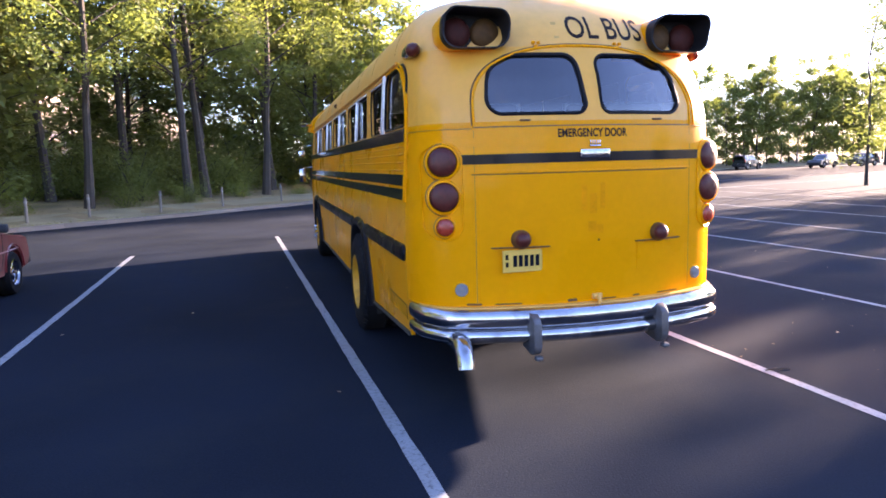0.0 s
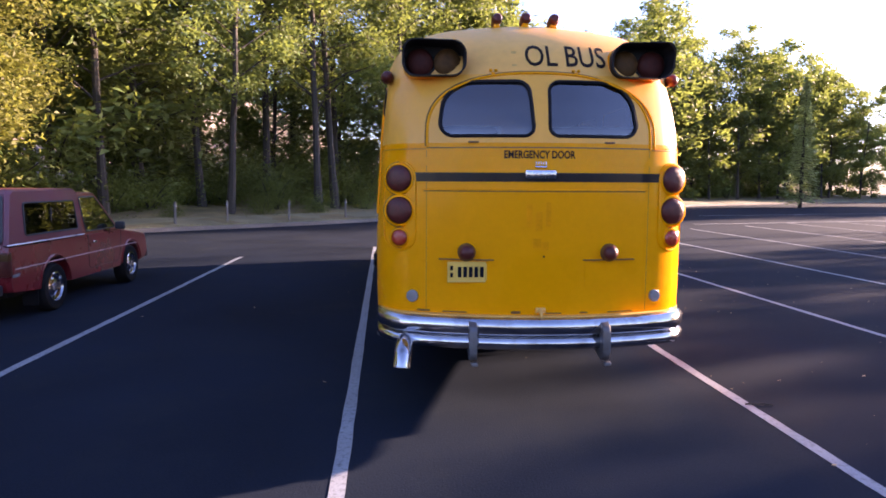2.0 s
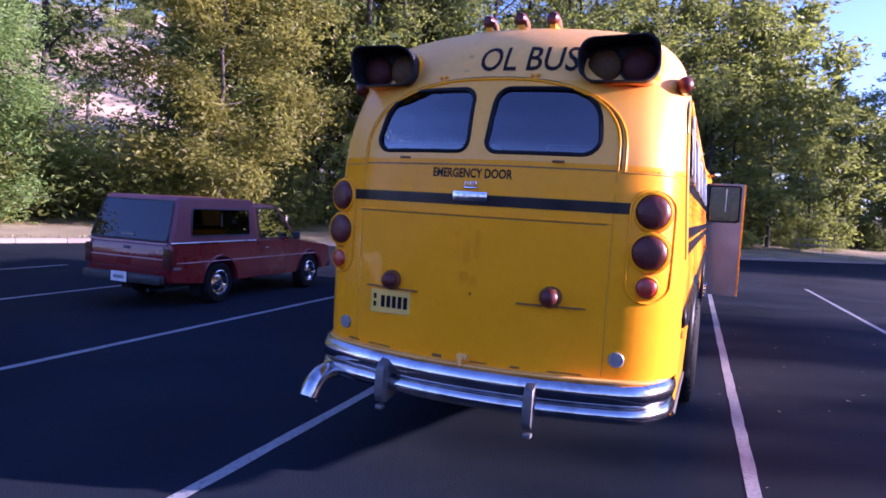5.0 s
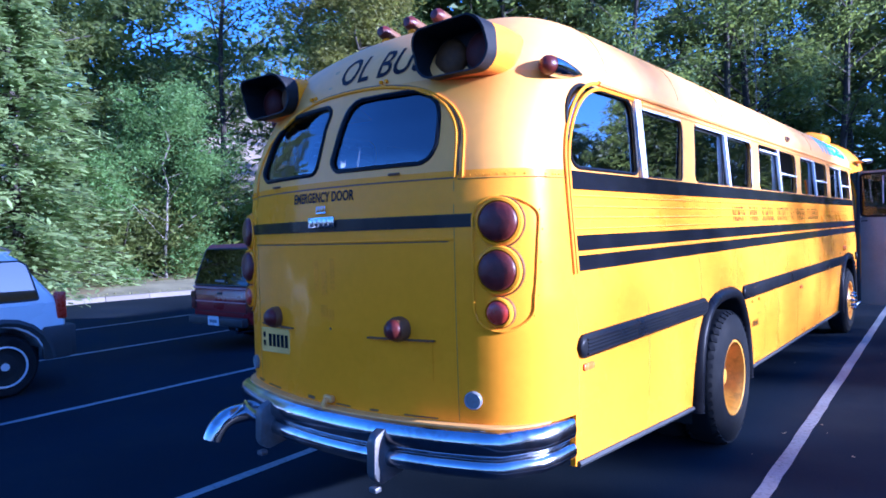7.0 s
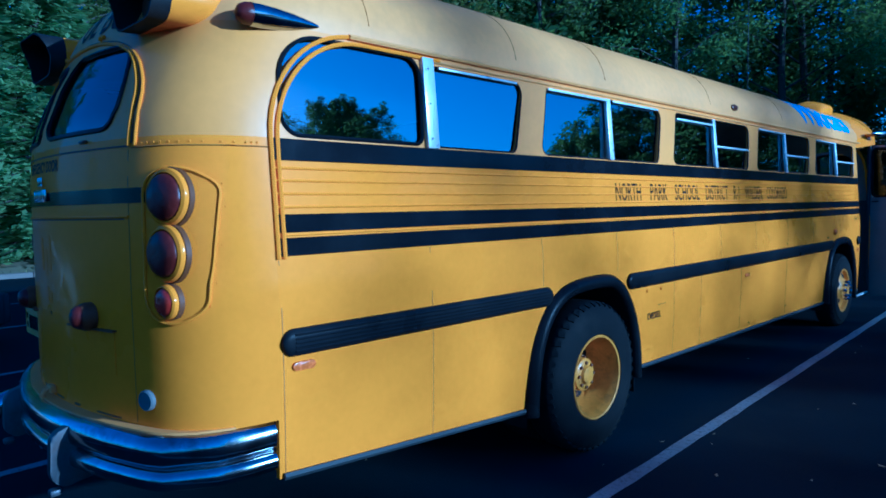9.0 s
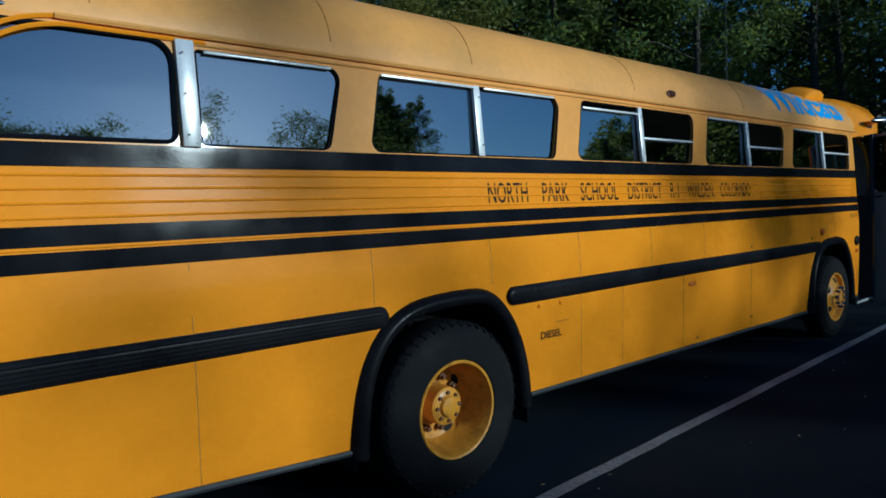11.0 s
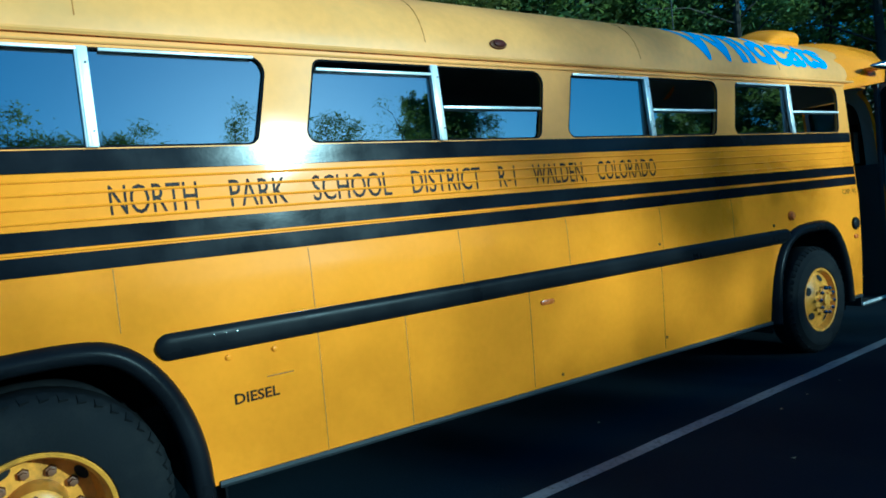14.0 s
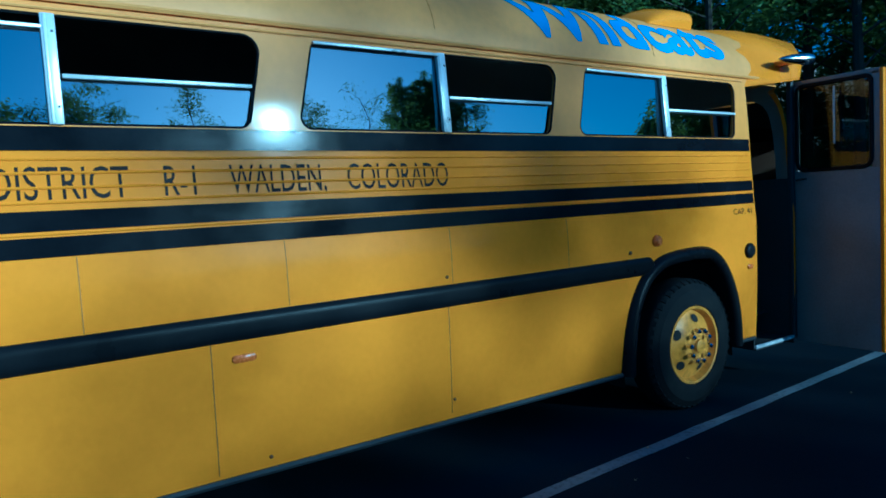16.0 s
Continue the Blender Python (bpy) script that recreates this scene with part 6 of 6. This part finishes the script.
        part("headlamp", box(bmesh.new(), (s * (H - .2), 4.53, .7), (.3, .04, .14), .01), REFLECTOR, t)
        part("side_lamp", box(bmesh.new(), (s * (H + .002), .16, .62), (.01, .16, .04), .004), REFLECTOR, t, "pale side reflector")
    b = bmesh.new()
    o = rounded([(-.75, 1.03, .04), (.75, 1.03, .04), (.67, 1.62, .06), (-.67, 1.62, .06)], 5)
    prism(b, o, lambda a, c, d: Vector((a, .03 + (c - 1.005) * .345 - .02 + d, c)), -.006, .006)
    w = part("rear_window", b, CAR_GLASS, t, "dark canopy rear window")
    part("window_frame", tube(bmesh.new(), [(a, .03 + (c - 1.005) * .345 - .022, c) for a, c in dense(o, .1, True)], .014, seg=6, closed=True), TRIM_DARK, w)
    part("pale_mark", box(bmesh.new(), (-.02, .03 + .085 * .345 - .034, 1.1), (.26, .004, .035)), REFLECTOR, w)
    o = rounded([(-.6, 1.04, .03), (.6, 1.04, .03), (.55, 1.5, .05), (-.55, 1.5, .05)], 5)
    part("windscreen", prism(bmesh.new(), o, lambda a, c, d: Vector((a, 3.44 - (c - 1.0) * 1.15 + d + .01, c)), -.006, .01), CAR_GLASS, t)
    part("tailgate_line", tube(bmesh.new(), [(-.7, .005, .98), (-.7, .0, .6), (.7, .0, .6), (.7, .005, .98)], .005, seg=5), TRIM_DARK, t)
    part("tailgate_band", box(bmesh.new(), (0, .008, .80), (1.36, .02, .10), .008), CAR_RED, t)
    part("tailgate_stripe", box(bmesh.new(), (0, -.004, .76), (1.4, .008, .018)), PALE_STRIPE, t)
    part("tailgate_rim", box(bmesh.new(), (0, .0, .985), (1.5, .02, .03), .008), PALE_STRIPE, t)
    part("tailgate_handle", box(bmesh.new(), (0, .0, .9), (.14, .02, .035), .008), TRIM_DARK, t)
    part("bumper", box(bmesh.new(), (0, -.06, .46), (1.5, .14, .14), .03), TRIM_DARK, t, "dark rear bumper")
    part("bumper", box(bmesh.new(), (0, 4.58, .46), (1.6, .14, .16), .04), TRIM_DARK, t)
    pl = part("number_plate", box(bmesh.new(), (0, -.137, .47), (.3, .006, .15), .0), CAR_WHITE, t, "white number plate")
    part("bar", box(bmesh.new(), (0, -.142, .465), (.2, .004, .05)), FADED_GREY, pl)
    part("exhaust", tube(bmesh.new(), [(.45, .3, .3), (.45, -.02, .29)], .03, seg=10), CHROME, t)
    part("underside", box(bmesh.new(), (0, 2.3, .42), (1.3, 4.1, .2)), HOLE, t)
    return t


def wagon(at, name, label, paint, trim, length=4.4, H=.86, roof=1.68, hood=1.02, bonnet=1.15, r=.35, boxy=.12, lower_trim=True, rear=.2):
    """Nose towards +y, rear at y = 0."""
    t = thing(name, label, "car", at=at)
    yr, yf = length * rear, length * .81
    low = [(.05, .42), *arc_pts(yr, r + .02, r + .1, 180, 0), *arc_pts(yf, r + .02, r + .1, 180, 0), (length - .06, .42), (length, .55), (length - .02, .8), (length - .12, hood - .08), (length - bonnet, hood + .05), (.02, hood + .04), (0, .9), (0, .55)]
    part("body", skin(low, None, H, .12, .85), paint, t, smooth=30)
    top = [(.03, hood), (.05 + boxy, roof - .1), (.16 + boxy, roof - .02), (.5, roof), (length * .5, roof), (length * .5 + .18, roof - .03), (length - bonnet + .02, hood)]
    part("cabin", skin(top, None, H - .04, .2, hood), paint, t, smooth=30)
    C = on_flank(H - .04, .2, hood, .0)
    spans = [(.28, length * .22), (length * .25, length * .42), (length * .445, length * .6)]
    for s in (1, -1):
        for k, (a0, a1) in enumerate(spans):
            o = rounded([(a0, hood + .07, .03), (a1 + (.14 if k == 2 else 0), hood + .07, .03), (a1 - (.06 if k == 2 else 0), roof - .12, .04), (a0 + (.1 if k == 0 else 0), roof - .12, .05 if k else .12)], 5)
            w = part("side_window", prism(bmesh.new(), o, lambda a, c, d: C(a, c, s) + Vector((s * d, 0, 0)), -.01, .006), SUV_GLASS, t, "dark side window")
            part("window_frame", tube(bmesh.new(), [C(a, c, s) + Vector((s * .003, 0, 0)) for a, c in dense(o, .1, True)], .011, seg=6, closed=True), TRIM_DARK, w)
        for wy in (yr, yf):
            w = car_wheel(t, s * (H - .01), wy, r, s, HOLE if lower_trim else ALU, .22)
            part("rim_ring", lathe(bmesh.new(), [(r * .655, .006), (r * .66, .016), (r * .61, .02), (r * .6, .008)], Matrix.Translation((s * (H - .01), wy, r)) @ Matrix.Rotation(s * math.pi / 2, 4, "Y"), 36), ALU, w, "bare silver rim edge")
            part("hub_cap", lathe(bmesh.new(), [(r * .13, .0), (r * .12, .024), (0, .028)], Matrix.Translation((s * (H - .01), wy, r)) @ Matrix.Rotation(s * math.pi / 2, 4, "Y"), 20), ALU, w)
            part("arch_trim", tube(bmesh.new(), [(s * (H + .004), a, b) for a, b in arc_pts(wy, r + .02, r + .13, 178, 2)], .05, seg=6), trim, t)
        part("sill_trim", box(bmesh.new(), (s * (H + .002), length * .505, .50), (.03, yf - yr - 2 * r - .2, .18), .012), trim, t)
        part("rear_corner_trim", box(bmesh.new(), (s * (H - .02), .12, .585), (.09, .34, .41), .04), trim, t)
        part("tail_lamp", box(bmesh.new(), (s * (H - .05), .05, hood - .02), (.1, .12, .34), .02), RED_SMALL, t, "red tail lamp")
        part("door_handle", box(bmesh.new(), (s * (H + .008), length * .27, .95), (.02, .14, .03), .008), trim, t)
        part("roof_rail", tube(bmesh.new(), [(s * (H - .24), .5, roof + .005), (s * (H - .24), .6, roof + .05), (s * (H - .24), length * .45, roof + .05), (s * (H - .24), length * .47, roof)], .014, seg=6), TRIM_DARK, t)
        part("headlamp", box(bmesh.new(), (s * (H - .2), length - .02, .78), (.3, .06, .16), .02), REFLECTOR, t)
    o = rounded([(-H + .2, hood + .08, .06), (H - .2, hood + .08, .06), (H - .28, roof - .12, .08), (-H + .28, roof - .12, .08)], 5)
    part("rear_window", prism(bmesh.new(), o, lambda a, c, d: Vector((a, .03 + (c - hood) * (boxy + .02) / (roof - .1 - hood) + d - .004, c)), -.006, .004), SUV_GLASS, t)
    part("windscreen", prism(bmesh.new(), o, lambda a, c, d: Vector((a, length - bonnet - (c - hood) * (length * .5 - bonnet + .0 - .16) / (roof - hood) * 1.0 + d + .0, c)), -.006, .02), SUV_GLASS, t)
    part("bumper", box(bmesh.new(), (0, -.02, .59), (H * 2.0, .2, .4), .05), trim, t)
    part("bumper", box(bmesh.new(), (0, length + .02, .55), (H * 1.9, .14, .2), .04), trim, t)
    part("number_plate", box(bmesh.new(), (0, -.104, .72), (.3, .006, .15)), CAR_WHITE, t)
    part("underside", box(bmesh.new(), (0, length / 2, .42), (1.3, length - .5, .2)), HOLE, t)
    return t


turn = -math.degrees(math.atan(SKEW))
pickup(pose(-6.72, 3.16, 0, 0, 0, turn))
wagon(pose(-6.85, .55, 0, 0, 0, 180 + turn), "suv", "white sport utility car with dark grey lower trim", CAR_WHITE, TRIM_DARK, 4.4, .88, 1.72, 1.05, 1.15, .37, .4, True, .158)
wagon(pose(54, 64, 0, 0, 0, -70), "jeep", "dark boxy off-road car parked far off", CAR_DARK, TRIM_DARK, 3.9, .82, 1.8, 1.15, 1.2, .37, .02)
wagon(pose(66, 62, 0, 0, 0, 110), "suv", "grey sport utility car parked far off", CAR_GREY, TRIM_DARK)
wagon(pose(76, 65, 0, 0, 0, 100), "suv", "dark green sport utility car parked far off", CAR_DARK, TRIM_DARK, 4.6)
wagon(pose(84, 61, 0, 0, 0, 95), "estate_car", "pale car parked far off", CAR_WHITE, CAR_GREY, 4.4, .84, 1.45, .95, 1.1, .32, .2, False)
